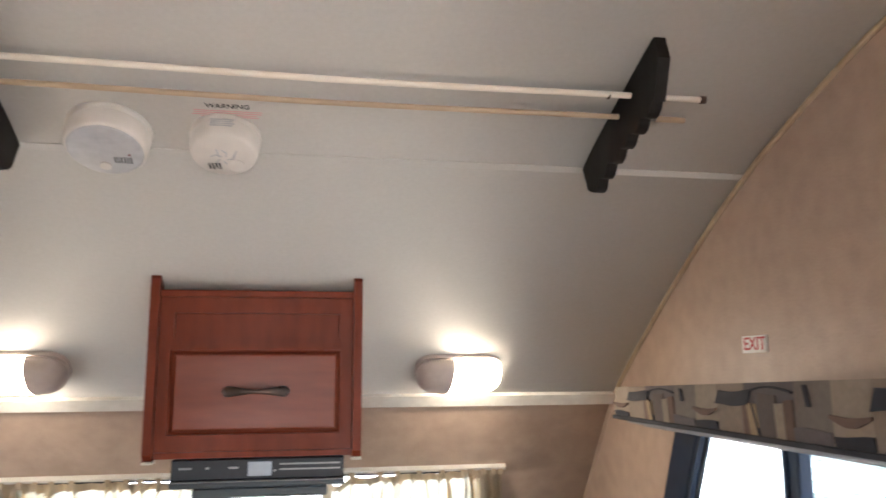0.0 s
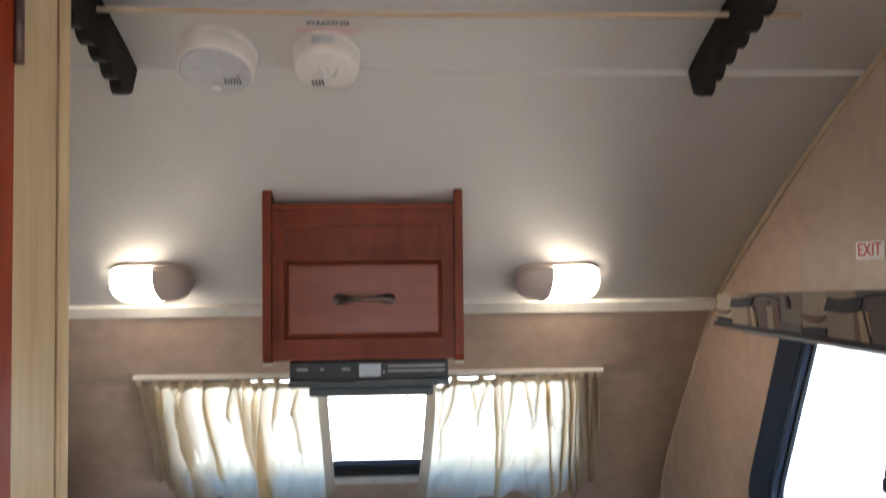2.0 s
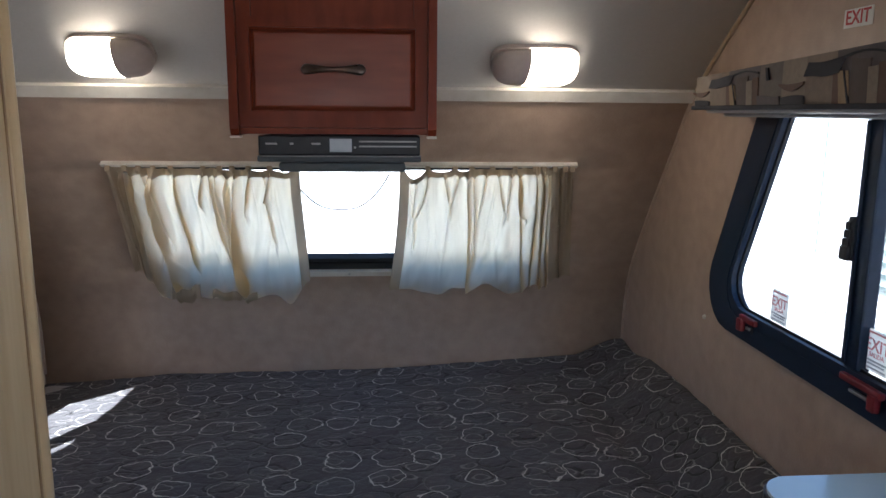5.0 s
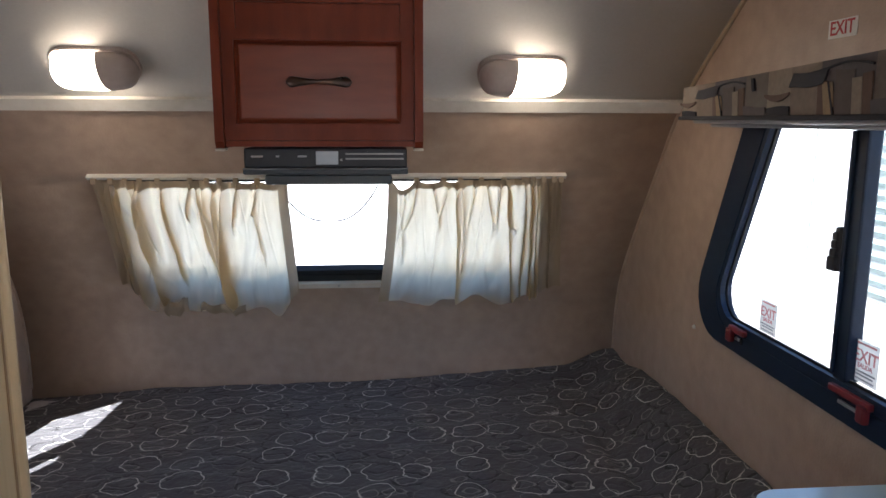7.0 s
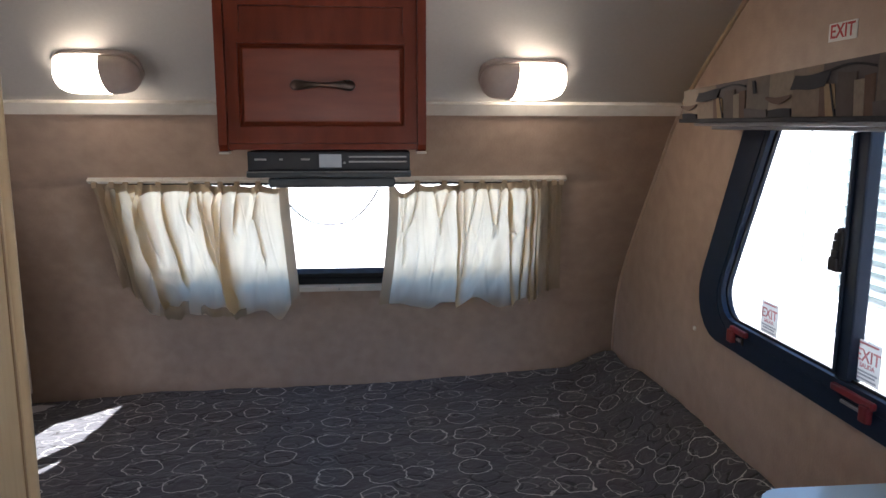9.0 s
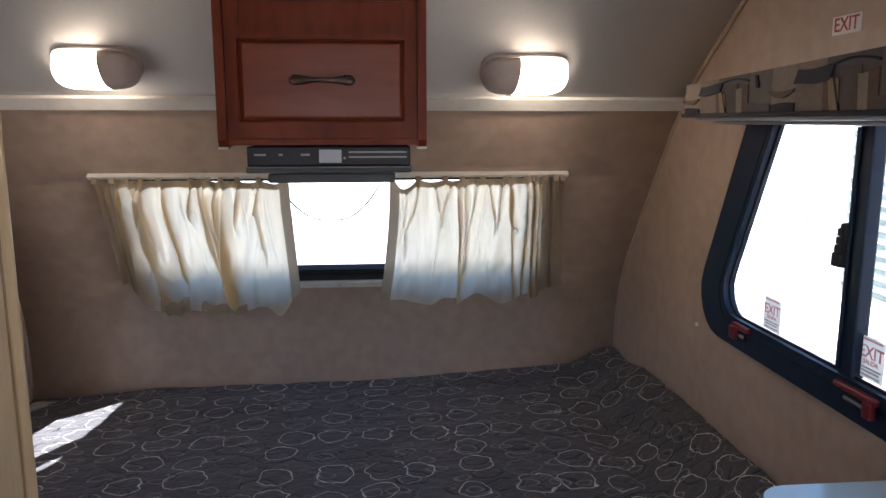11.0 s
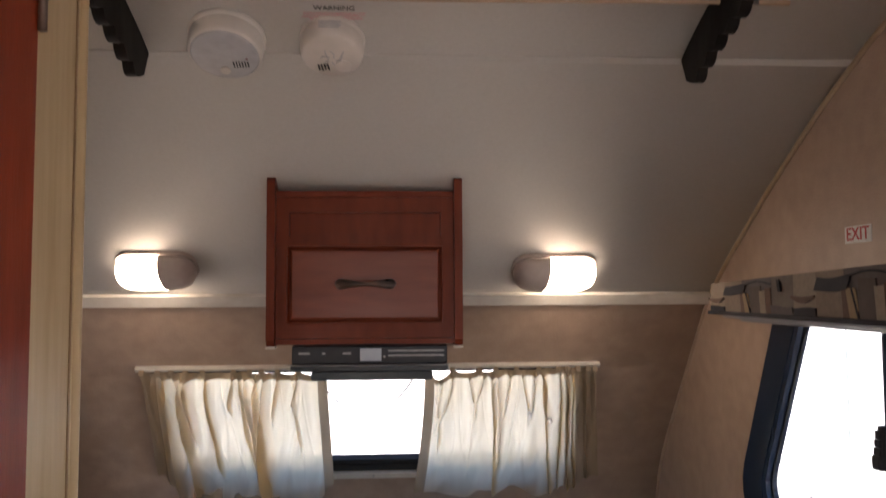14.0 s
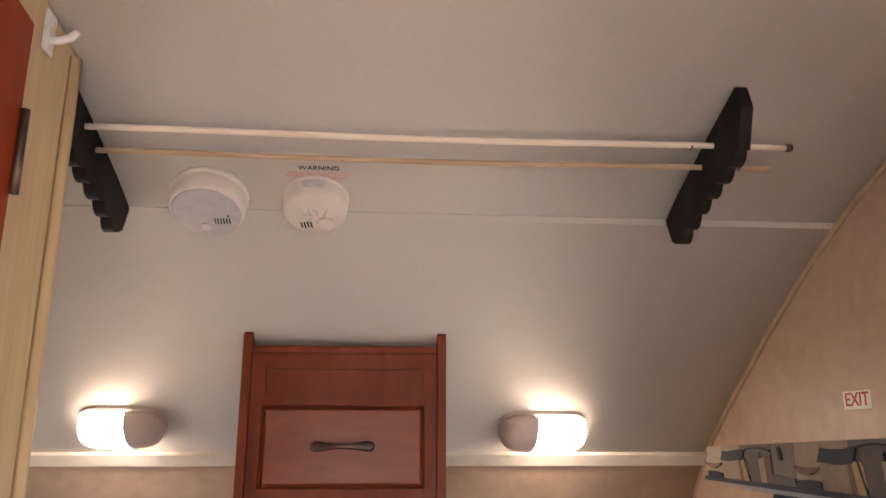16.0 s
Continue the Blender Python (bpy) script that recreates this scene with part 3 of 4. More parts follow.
def exit_sticker(y0, y1, z0, z1):
    x = HALF + 0.0120
    st = holder("exit_sticker", "white emergency exit sticker with red letters on the glass", "sticker", (x, (y0 + y1) / 2, z0), "exit stickers on the window")
    part("sheet", box((x, y0, z0), (x + 0.0008, y1, z1)), STICKER, st)
    facing = pose(x - 0.0006, (y0 + y1) / 2, 0, 90, 0, -90)
    h = z1 - z0
    words("EXIT", h * 0.42, Matrix.Translation((0, 0, z0 + h * 0.63)) @ facing, "red_word", RED_PRINT, st)
    words("SALIDA", h * 0.16, Matrix.Translation((0, 0, z0 + h * 0.40)) @ facing, "small_word", RED_PRINT, st)
    for k, (f, w, mat) in enumerate(((0.93, 0.8, RED_PRINT), (0.26, 0.86, GREY_PRINT), (0.18, 0.7, GREY_PRINT), (0.08, 0.8, GREY_PRINT))):
        mid, half = (y0 + y1) / 2, (y1 - y0) / 2 * w
        part("line", box((x - 0.0008, mid - half, z0 + h * (f - 0.022)), (x - 0.0003, mid + half, z0 + h * (f + 0.022))), mat, st)


exit_sticker(-0.374, -0.305, 0.954, 1.028)
exit_sticker(-0.712, -0.644, 0.958, 1.036)
sg = holder("exit_sign", "small white exit sign with red letters on the tan wall", "sign", (HALF, -0.538, 1.583))
part("sheet", box((HALF - 0.0015, -0.580, 1.582), (HALF, -0.495, 1.616)), PAPER, sg)
words("EXIT", 0.036, pose(HALF - 0.0022, -0.5375, 1.599, 90, 0, -90), "red_word", RED_INK, sg)
part("screw_cap", lathe([(0, 0.006), (0.005, 0.005), (0.007, 0.0)], 14, pose(HALF, 0.010, 0.871, 0, -90, 0)), WHITE, holder("wall_plug", "small white screw cap on the tan wall", "cap", (HALF, 0.010, 0.871)))

win = holder("window_3", "slanted side window behind the wardrobe's back", "window", (WEST, -0.5, 0.880), kind="structure")
part("mullion", box((WEST - 0.035, -0.545, 0.882), (WEST - 0.005, -0.465, 1.376), 0.003), FRAME, win)
part("frame", plate(rounded([(0.145, 0.854), (-0.108, 1.405), (-0.690, 1.405), (-0.690, 0.854)], 0.02), [rounded([(0.101, 0.884), (-0.118, 1.372), (-0.656, 1.372), (-0.656, 0.884)], 0.015)], 0.010, lambda u, v, w: (WEST + 0.0005 + w, u, v)), FRAME, win)

# ---- valance over the side window, its print repeating along the cloth ----
va = holder("valance", "padded window valance in tan and navy patchwork fabric", "valance", (0.94, -0.7, 1.43))
VY0, VY1, VZ0, VZ1, VX = -1.36, -0.118, 1.434, 1.506, 0.872
RISE = 0.036


def va_place(y, f, out):
    """A point of the valance's face: y along it, f from hem (0) to top (1), out metres proud of its core."""
    return (VX + 0.006 - out - 0.004 * math.sin(math.pi * min(1, max(0, f))), y, VZ0 + f * (VZ1 - VZ0 + RISE * (VY1 - y)))


def va_patch(name, ring, out, mat):
    bm = bmesh.new()
    n = len(ring)
    lays = [[bm.verts.new(va_place(y, f, o)) for y, f in ring] for o in (0.0, out)]
    for g in lays:
        bm.faces.new(g)
    for i in range(n):
        j = (i + 1) % n
        bm.faces.new((lays[0][i], lays[0][j], lays[1][j], lays[1][i]))
    part(name, bm, mat, va)


bm = bmesh.new()
ends = []
for y in (VY1 - 0.004, VY0):
    top = VZ0 + (VZ1 - VZ0 + RISE * (VY1 - y)) - 0.003
    ends.append([bm.verts.new(c) for c in ((VX + 0.006, y, VZ0 + 0.003), (HALF - 0.002, y, VZ0 + 0.003), (HALF - 0.002, y, top), (VX + 0.010, y, top), (VX + 0.006, y, top - 0.006))])
for g in ends:
    bm.faces.new(g)
for i in range(5):
    bm.faces.new((ends[0][i], ends[0][(i + 1) % 5], ends[1][(i + 1) % 5], ends[1][i]))
part("core", bm, PATCHES[1], va)
PRINT = [("tan_ground", 0.000, 0.090, 0.0, 1.0, 0.0, 0, 1), ("brown_strip", 0.086, 0.108, 0.0, 0.62, 0.002, 1, 2), ("beige_strip", 0.106, 0.132, 0.0, 0.60, -0.006, 5, 2),
         ("slate_panel", 0.090, 0.228, 0.0, 1.0, 0.0, 4, 1), ("brown_panel", 0.134, 0.182, 0.0, 0.80, 0.0, 6, 2), ("pale_bar", 0.180, 0.204, 0.03, 0.66, 0.0, 2, 3), ("brown_strip", 0.204, 0.226, 0.0, 0.70, 0.0, 1, 2),
         ("grey_tan_panel", 0.228, 0.314, 0.0, 1.0, 0.0, 7, 1), ("grey_foot", 0.226, 0.312, 0.0, 0.26, 0.0, 4, 2), ("pale_panel", 0.314, 0.394, 0.0, 1.0, 0.0, 2, 1),
         ("navy_block", 0.000, 0.104, 0.58, 0.86, 0.010, 3, 3), ("dark_tick", 0.262, 0.272, 0.62, 0.92, -0.012, 3, 3), ("navy_foot", 0.318, 0.396, 0.0, 0.22, 0.0, 3, 3)]
for start in (0.194, -0.200, -0.594, -0.988):
    for nm, u0, u1, f0, f1, lean, tone, level in PRINT:
        ya, yb = min(VY1, start - u0), max(VY0, start - u1)
        if ya - yb < 0.004:
            continue
        n = max(1, math.ceil((ya - yb) / 0.02))
        ys = [ya + (yb - ya) * i / n for i in range(n + 1)]
        va_patch(nm, [(q, f0 + 0.02 * math.sin(60 * q)) for q in ys] + [(q - lean, f1 if f1 == 1.0 else f1 + 0.025 * math.sin(45 * q + 2)) for q in ys[::-1]], 0.0010 + 0.0007 * level, PATCHES[tone])
    for nm, u0, u1, mid, bow, thick, tone in (("brown_arc", 0.312, 0.396, 0.46, -0.13, 0.13, 1), ("dark_line", 0.092, 0.226, 0.80, 0.10, 0.035, 3)):
        ya, yb = min(VY1, start - u0), max(VY0, start - u1)
        if ya - yb > 0.02:
            steps = [i / 8 for i in range(9)]
            under = [(ya + (yb - ya) * q, mid + bow * math.sin(math.pi * q)) for q in steps]
            over = [(ya + (yb - ya) * q, mid + thick * (0.35 + 0.65 * (nm == "dark_line")) + (bow * 0.25 if nm == "brown_arc" else bow) * math.sin(math.pi * q)) for q in steps[::-1]]
            va_patch(nm, under + over, 0.0036, PATCHES[tone])
    if start - 0.12 < VY1:
        va_patch("dark_line", [(start - 0.116, 0.62), (start - 0.120, 0.62), (start - 0.134, 0.03), (start - 0.130, 0.03)], 0.0036, PATCHES[3])
for k, (z0, z1) in enumerate(((VZ0, VZ0 + 0.014), (VZ0 + 0.014, VZ0 + 0.026), (VZ0 + 0.026, VZ1 - 0.003))):
    part("end_patch", box((VX + 0.008, VY1 - 0.004, z0), (HALF - 0.004, VY1 + 0.003, z1), 0.0015), PATCHES[(3, 1, 5)[k]], va)
part("dark_stripe", box((VX - 0.004, VY0, VZ0 - 0.004), (VX + 0.006, VY1 + 0.002, VZ0 + 0.005), 0.002), PATCHES[3], va)
bl = holder("blind", "raised blind with a grey head rail under the valance", "blind", (0.94, -0.8, 1.41))
part("head_rail", box((0.885, VY0 + 0.04, 1.4225), (0.935, VY1 - 0.045, 1.4335), 0.004), BLIND, bl)
part("bottom_rail", box((0.915, VY0 + 0.04, 1.4145), (0.945, VY1 - 0.075, 1.4220), 0.003), BLIND, bl)

# ---- wardrobe wall by the camera, with its cherry door ----
PX, PY = -0.358, -0.884
back_top = [(PY, 0.0)] + [(PY, shell(at_depth(PY))[0].y - 0.001)] + [(yy, shell(at_depth(yy))[0].y - 0.001) for yy in (-1.0, -1.1, -1.2, -1.35, -1.5, -1.7, -2.0, -2.3)] + [(-2.3, 0.0)]
DOOR_TOP = [(yy, shell(at_depth(yy))[0].y - 0.062) for yy in (-1.024, -1.10, -1.2, -1.3, -1.4, -1.52)]
door_hole = [(-1.020, 0.12)] + [(yy + (0.004 if i == 0 else -0.004 if i == len(DOOR_TOP) - 1 else 0), zz + 0.004) for i, (yy, zz) in enumerate(DOOR_TOP)] + [(-1.524, 0.12)]
ward = holder("wardrobe", "cream-panelled built-in wardrobe with a cherry wood door", "wardrobe", (-0.66, -1.6, 0.0))
part("side_panel", plate(back_top, [door_hole], 0.022, lambda u, v, w: (PX - w, u, v)), CREAM, ward)
part("back_panel", box((WEST + 0.001, PY - 0.022, 0.0), (PX - 0.023, PY, shell(at_depth(PY))[0].y - 0.002)), CREAM, ward)
part("inner_panel", box((WEST + 0.001, -2.3, 0.0), (PX - 0.023, -2.28, 2.155)), CREAM, ward)
part("edge_moulding", tube([(PX - 0.004, PY + 0.002, z) for z in spread(0.0, shell(at_depth(PY))[0].y - 0.004, 0.2)], 0.011, 12), CREAM, ward, "rounded cream edge moulding", True)
part("moulding_groove", box((PX + 0.0002, PY - 0.021, 0.0), (PX + 0.0016, PY - 0.0165, shell(at_depth(PY))[0].y - 0.01)), CREAM_EDGE, ward, "thin tan joint line")
dr = part("door", plate([(-1.024, 0.124)] + DOOR_TOP + [(-1.52, 0.124)], [], 0.026, lambda u, v, w: (PX + 0.006 - w, u, v)), CHERRY_DOOR, ward, "dark cherry wood door with a slanted top")
for z0, z1 in ((1.815, 1.925), (1.130, 1.235), (0.35, 0.455)):
    hg = part("hinge", tube([(PX + 0.010, -1.022, z0), (PX + 0.010, -1.022, z1)], 0.006, 10), BRONZE, dr, "dark bronze hinge", True)
    part("hinge_leaf", box((PX + 0.0003, -1.020, z0 + 0.004), (PX + 0.004, -1.004, z1 - 0.004)), BRONZE, hg)
hk = holder("wall_hook", "white plastic adhesive coat hook on the cream panel", "hook", (PX, -0.995, 2.0))
part("back_plate", box((PX + 0.0002, -0.992, 2.026), (PX + 0.006, -0.964, 2.086), 0.004), HOOK, hk)
part("prong", tube([(PX + 0.004, -0.978, 2.046), (PX + 0.016, -0.976, 2.046), (PX + 0.030, -0.974, 2.052), (PX + 0.037, -0.973, 2.062)], 0.0055, 10), HOOK, hk, smooth=True)

# ---- bed ----
BED_Y0, BED_Y1 = -0.82, 0.684


def bed_height(x, y):
    z = 0.522 + 0.018 * x
    z += (0.105 - 0.012 * x) * smooth_step(0.80, 0.985, x) * (0.62 + 0.38 * smooth_step(0.62, 0.35, y))
    z += 0.020 * smooth_step(0.50, 0.66, y) * smooth_step(0.2, 0.9, x)
    z -= 0.03 * smooth_step(-0.70, -0.82, y)
    z -= 0.022 * smooth_step(0.10, 0.66, y) + 0.012 * smooth_step(-0.6, -1.0, x) * smooth_step(0.2, 0.66, y)
    z += 0.010 * (noise.noise((x * 2.1, y * 2.3, 1.0))) + 0.005 * noise.noise((x * 7, y * 9, 4.0)) + 0.0022 * noise.noise((x * 22, y * 26, 9.0))
    dip = abs(x - 0.80 + 0.10 * (y + 0.3) * (y < 0.5) - 0.01 * math.sin(9 * y))
    z -= 0.012 * math.exp(-(dip / 0.018) ** 2) * smooth_step(0.52, 0.35, y)
    return z


bed = holder("bed", "built-in platform bed with a mattress filling the trailer's width", "bed", (0, -0.07, 0))
part("platform", box((WEST + 0.004, BED_Y0 + 0.03, 0.0), (HALF - 0.004, BED_Y1 - 0.004, 0.34), 0.004), CHERRY_DOOR, bed)
part("mattress", box((WEST + 0.006, BED_Y0 + 0.012, 0.342), (HALF - 0.006, BED_Y1 - 0.016, 0.470), 0.03, 3), MATTRESS, bed)
bm = bmesh.new()
NX, NY = 150, 120
grid = []
for i in range(NX + 1):
    x = WEST + 0.005 + (HALF - WEST - 0.010) * i / NX
    grid.append([bm.verts.new((x, BED_Y0 + (BED_Y1 - BED_Y0 - 0.004) * j / NY, bed_height(x, BED_Y0 + (BED_Y1 - BED_Y0) * j / NY))) for j in range(NY + 1)])
for i in range(NX):
    for j in range(NY):
        bm.faces.new((grid[i][j], grid[i + 1][j], grid[i + 1][j + 1], grid[i][j + 1]))
spread_ob = holder("bedspread", "charcoal quilted bedspread printed with pale loops, slightly rumpled", "bedspread", (0, -0.07, 0.5))
part("top", bm, QUILT, spread_ob, smooth=True)
for nm, along in (("front_drop", [(i, 0) for i in range(NX + 1)]), ("side_drop", [(0, j) for j in range(NY + 1)]), ("side_drop", [(NX, j) for j in range(NY + 1)])):
    bm = bmesh.new()
    rows = []
    for i, j in along:
        x, y = WEST + 0.005 + (HALF - WEST - 0.010) * i / NX, BED_Y0 + (BED_Y1 - BED_Y0 - 0.004) * j / NY
        z = bed_height(x, BED_Y0 + (BED_Y1 - BED_Y0) * j / NY)
        rows.append([bm.verts.new((x, y, z + (0.36 - z) * k / 4)) for k in range(5)])
    for p, q in zip(rows, rows[1:]):
        for k in range(4):
            bm.faces.new((p[k], q[k], q[k + 1], p[k + 1]))
    part(nm, bm, QUILT, spread_ob, smooth=True)

rnd = random.Random(8)
bm = bmesh.new()
for k in range(26):
    a, r = rnd.uniform(0, 6.28), rnd.uniform(0.0, 0.016)
    c = Vector((0.675 + r * math.cos(a) * 1.5, 0.26 + r * math.sin(a), 0))
    c.z = bed_height(c.x, c.y) + 0.001
    b = rnd.uniform(0, 6.28)
    way = Vector((math.cos(b), math.sin(b), 0.25)) * 0.006
    tube([c - way, c + Vector((0, 0, 0.0015)), c + way], 0.0007, 4, bm)
thing("lint_tuft", bm, LINT, "small tuft of white lint on the bedspread", "lint")

# ---- table ----
tb = holder("table", "small pale laminate table with rounded corners beside the bed", "table", (0.86, -1.15, 0.0))
TOP = [(HALF - 0.022, -0.828), (0.717, -0.828), (0.717, -1.45), (HALF - 0.022, -1.45)]
part("tabletop", plate(rounded(TOP, [0, 0.055, 0.055, 0]), [], 0.006, lambda u, v, w: (u, v, 0.842 - w)), TABLETOP, tb)
part("edging", plate(rounded([(HALF - 0.020, -0.824), (0.713, -0.824), (0.713, -1.454), (HALF - 0.020, -1.454)], [0, 0.058, 0.058, 0]), [], 0.026, lambda u, v, w: (u, v, 0.8355 - w)), TABLE_EDGE, tb, "dark table edging")
part("leg", lathe([(0.07, 0.0), (0.07, 0.006), (0.022, 0.02), (0.022, 0.809)], 24, pose(0.86, -1.15, 0)), STEEL, tb, "steel pedestal leg", True)

# ---- cabinet over the window ----
CX0, CX1, CYF, CZ0, CZ1 = -0.213, 0.239, -0.220, 1.366, 1.750
cab = holder("wall_cabinet", "cherry wood wall cabinet with a raised-panel door under the ceiling", "cabinet", (0.012, 0.0, CZ0))


def cheek(x0, x1):
    ys = [CYF - 0.014, CYF - 0.014 + 0.012]
    s_top, s_bot = at_depth(CYF - 0.014), at_height(CZ0)
    ring = [(CYF - 0.014 + 0.012, CZ0), (CYF - 0.014, CZ0 + 0.014), (CYF - 0.014, shell(s_top)[0].y - 0.016), (CYF - 0.006, shell(s_top)[0].y - 0.008)]
    for s in spread(s_bot, at_depth(CYF - 0.002), 0.04)[::-1]:
        p, n = shell(s, 0.001)
        ring.append((p.x, p.y))
    return plate(ring, [], x1 - x0, lambda u, v, w: (x0 + w, u, v))


part("side", cheek(CX0, CX0 + 0.019), CHERRY, cab)
part("side", cheek(CX1 - 0.019, CX1), CHERRY, cab)
part("bottom_board", box((CX0 + 0.019, CYF + 0.004, CZ0 + 0.003), (CX1 - 0.019, 0.26, CZ0 + 0.016)), CHERRY, cab)
ZR = 1.726
IX0, IX1 = CX0 + 0.0195, CX1 - 0.0195
UP = (CX0 + 0.050, CX1 - 0.050, 1.620, 1.676)
DN = (CX0 + 0.052, CX1 - 0.052, 1.420, 1.592)
part("face_frame", plate([(IX0, CZ0 + 0.017), (IX1, CZ0 + 0.017), (IX1, ZR), (IX0, ZR)], [[(q[0], q[2]), (q[1], q[2]), (q[1], q[3]), (q[0], q[3])] for q in (UP, DN)], 0.020,
                         lambda u, v, w: (u, CYF + 0.002 + w, v)), CHERRY, cab)
part("top_moulding", box((IX0, CYF - 0.008, ZR - 0.016), (IX1, CYF + 0.0015, ZR), 0.004), CHERRY, cab)
part("top_board", box((IX0, CYF + 0.0225, ZR - 0.014), (IX1, -0.17, ZR - 0.001)), CHERRY, cab)
part("upper_panel", box((UP[0] - 0.004, CYF + 0.0130, UP[2] - 0.004), (UP[1] + 0.004, CYF + 0.0215, UP[3] + 0.004)), CHERRY, cab)
LX0, LX1, LZ0, LZ1 = CX0 + 0.037, CX1 - 0.037, 1.408, 1.606
cd = part("door", plate([(LX0, LZ0), (LX1, LZ0), (LX1, LZ1), (LX0, LZ1)], [[(LX0 + 0.010, LZ0 + 0.011), (LX1 - 0.010, LZ0 + 0.011), (LX1 - 0.010, LZ1 - 0.010), (LX0 + 0.010, LZ1 - 0.010)]], 0.016,
                      lambda u, v, w: (u, CYF - 0.012 + w, v)), CHERRY, cab)
bm = bmesh.new()
a, b = [], []
for u, v in ((LX0 + 0.010, LZ0 + 0.011), (LX1 - 0.010, LZ0 + 0.011), (LX1 - 0.010, LZ1 - 0.010), (LX0 + 0.010, LZ1 - 0.010)):
    a.append((u, CYF - 0.003, v))
pu, pv = [LX0 + 0.010, LX1 - 0.010], [LZ0 + 0.011, LZ1 - 0.010]
rings = []
for inset, yy in ((0.0, CYF + 0.004), (0.0, CYF - 0.002), (0.004, CYF - 0.003), (0.010, CYF - 0.012), (0.013, CYF - 0.013)):
    rings.append([bm.verts.new(c) for c in ((pu[0] + inset, yy, pv[0] + inset), (pu[1] - inset, yy, pv[0] + inset), (pu[1] - inset, yy, pv[1] - inset), (pu[0] + inset, yy, pv[1] - inset))])
for r, q in zip(rings, rings[1:]):
    for k in range(4):
        bm.faces.new((r[k], r[(k + 1) % 4], q[(k + 1) % 4], q[k]))
bm.faces.new(rings[-1])
bm.faces.new(rings[0][::-1])
part("raised_panel", bm, CHERRY_PANEL, cd, "lighter raised cherry panel")
bm = bmesh.new()
HC = (0.014, CYF - 0.034, 1.508)
pts, n = [], 28
rings = []
for k in range(n + 1):
    t = -1 + 2 * k / n
    hw = 0.0042 + 0.0105 * (abs(t) ** 1.4) if abs(t) < 0.80 else 0.0118 * math.sqrt(max(0.02, 1 - ((abs(t) - 0.80) / 0.205) ** 2))
    yo = 0.018 * abs(t) ** 3
    c = Vector((HC[0] + 0.070 * t, HC[1] + yo, HC[2]))
    rings.append([bm.verts.new(c + Vector((0, 0.0045 * math.cos(q), hw * math.sin(q)))) for q in (2 * math.pi * i / 12 for i in range(12))])
for r, q in zip(rings, rings[1:]):
    for i in range(12):
        bm.faces.new((r[i], r[(i + 1) % 12], q[(i + 1) % 12], q[i]))
bm.faces.new(rings[0])
bm.faces.new(rings[-1][::-1])
for sx in (-0.056, 0.056):
    tube([(HC[0] + sx, CYF - 0.022, HC[2]), (HC[0] + sx, CYF - 0.012, HC[2])], 0.005, 8, bm)
part("handle", bm, BRONZE, cd, "dark bronze bow-tie pull", True)
for x in (CX0 + 0.010, CX1 - 0.010):
    part("foot_cap", box((x - 0.011, CYF - 0.012, CZ0 - 0.006), (x + 0.011, CYF + 0.02, CZ0 - 0.0005), 0.002), WHITE, cab, "small white corner cap")

# ---- stereo under the cabinet ----
SX0, SX1, SYF = -0.158, 0.204, -0.205
st = holder("stereo", "black under-cabinet stereo with a grey display", "stereo", (0.02, -0.1, 1.30))
part("body", box((SX0, SYF, 1.321), (SX1, 0.10, CZ0 - 0.001), 0.004), STEREO, st)
part("lip", box((SX0 - 0.002, SYF - 0.010, 1.307), (SX1 + 0.002, SYF + 0.05, 1.3185), 0.004), STEREO_TRAY, st, "slate-grey lower lip")
part("lip_edge", box((SX0 - 0.002, SYF - 0.012, 1.3188), (SX1 + 0.002, SYF + 0.02, 1.3207), 0.0006), SILVER, st, "thin silver edge")
part("tray", box((SX0 + 0.044, SYF - 0.004, 1.284), (SX1 - 0.034, 0.05, 1.3065), 0.008, 3), STEREO_TRAY, st, "slate-grey lower tray")
part("display", box((0.000, SYF - 0.0025, 1.329), (0.050, SYF + 0.001, 1.359), 0.001), DISPLAY, st, "pale grey display")
for k, z in enumerate((1.353, 1.342)):
    part("disc_slot", box((0.066, SYF - 0.002, z - 0.002), (0.196, SYF + 0.001, z + 0.0015), 0.0005), SILVER, st)
for x0, w in ((-0.142, 0.026), (-0.088, 0.008), (-0.040, 0.020)):
    part("button", box((x0, SYF - 0.002, 1.345), (x0 + w, SYF + 0.001, 1.3495), 0.0008), SILVER, st)
part("button", box((0.054, SYF - 0.002, 1.337), (0.059, SYF + 0.001, 1.342), 0.0008), SILVER, st)

# ---- wall lamps ----


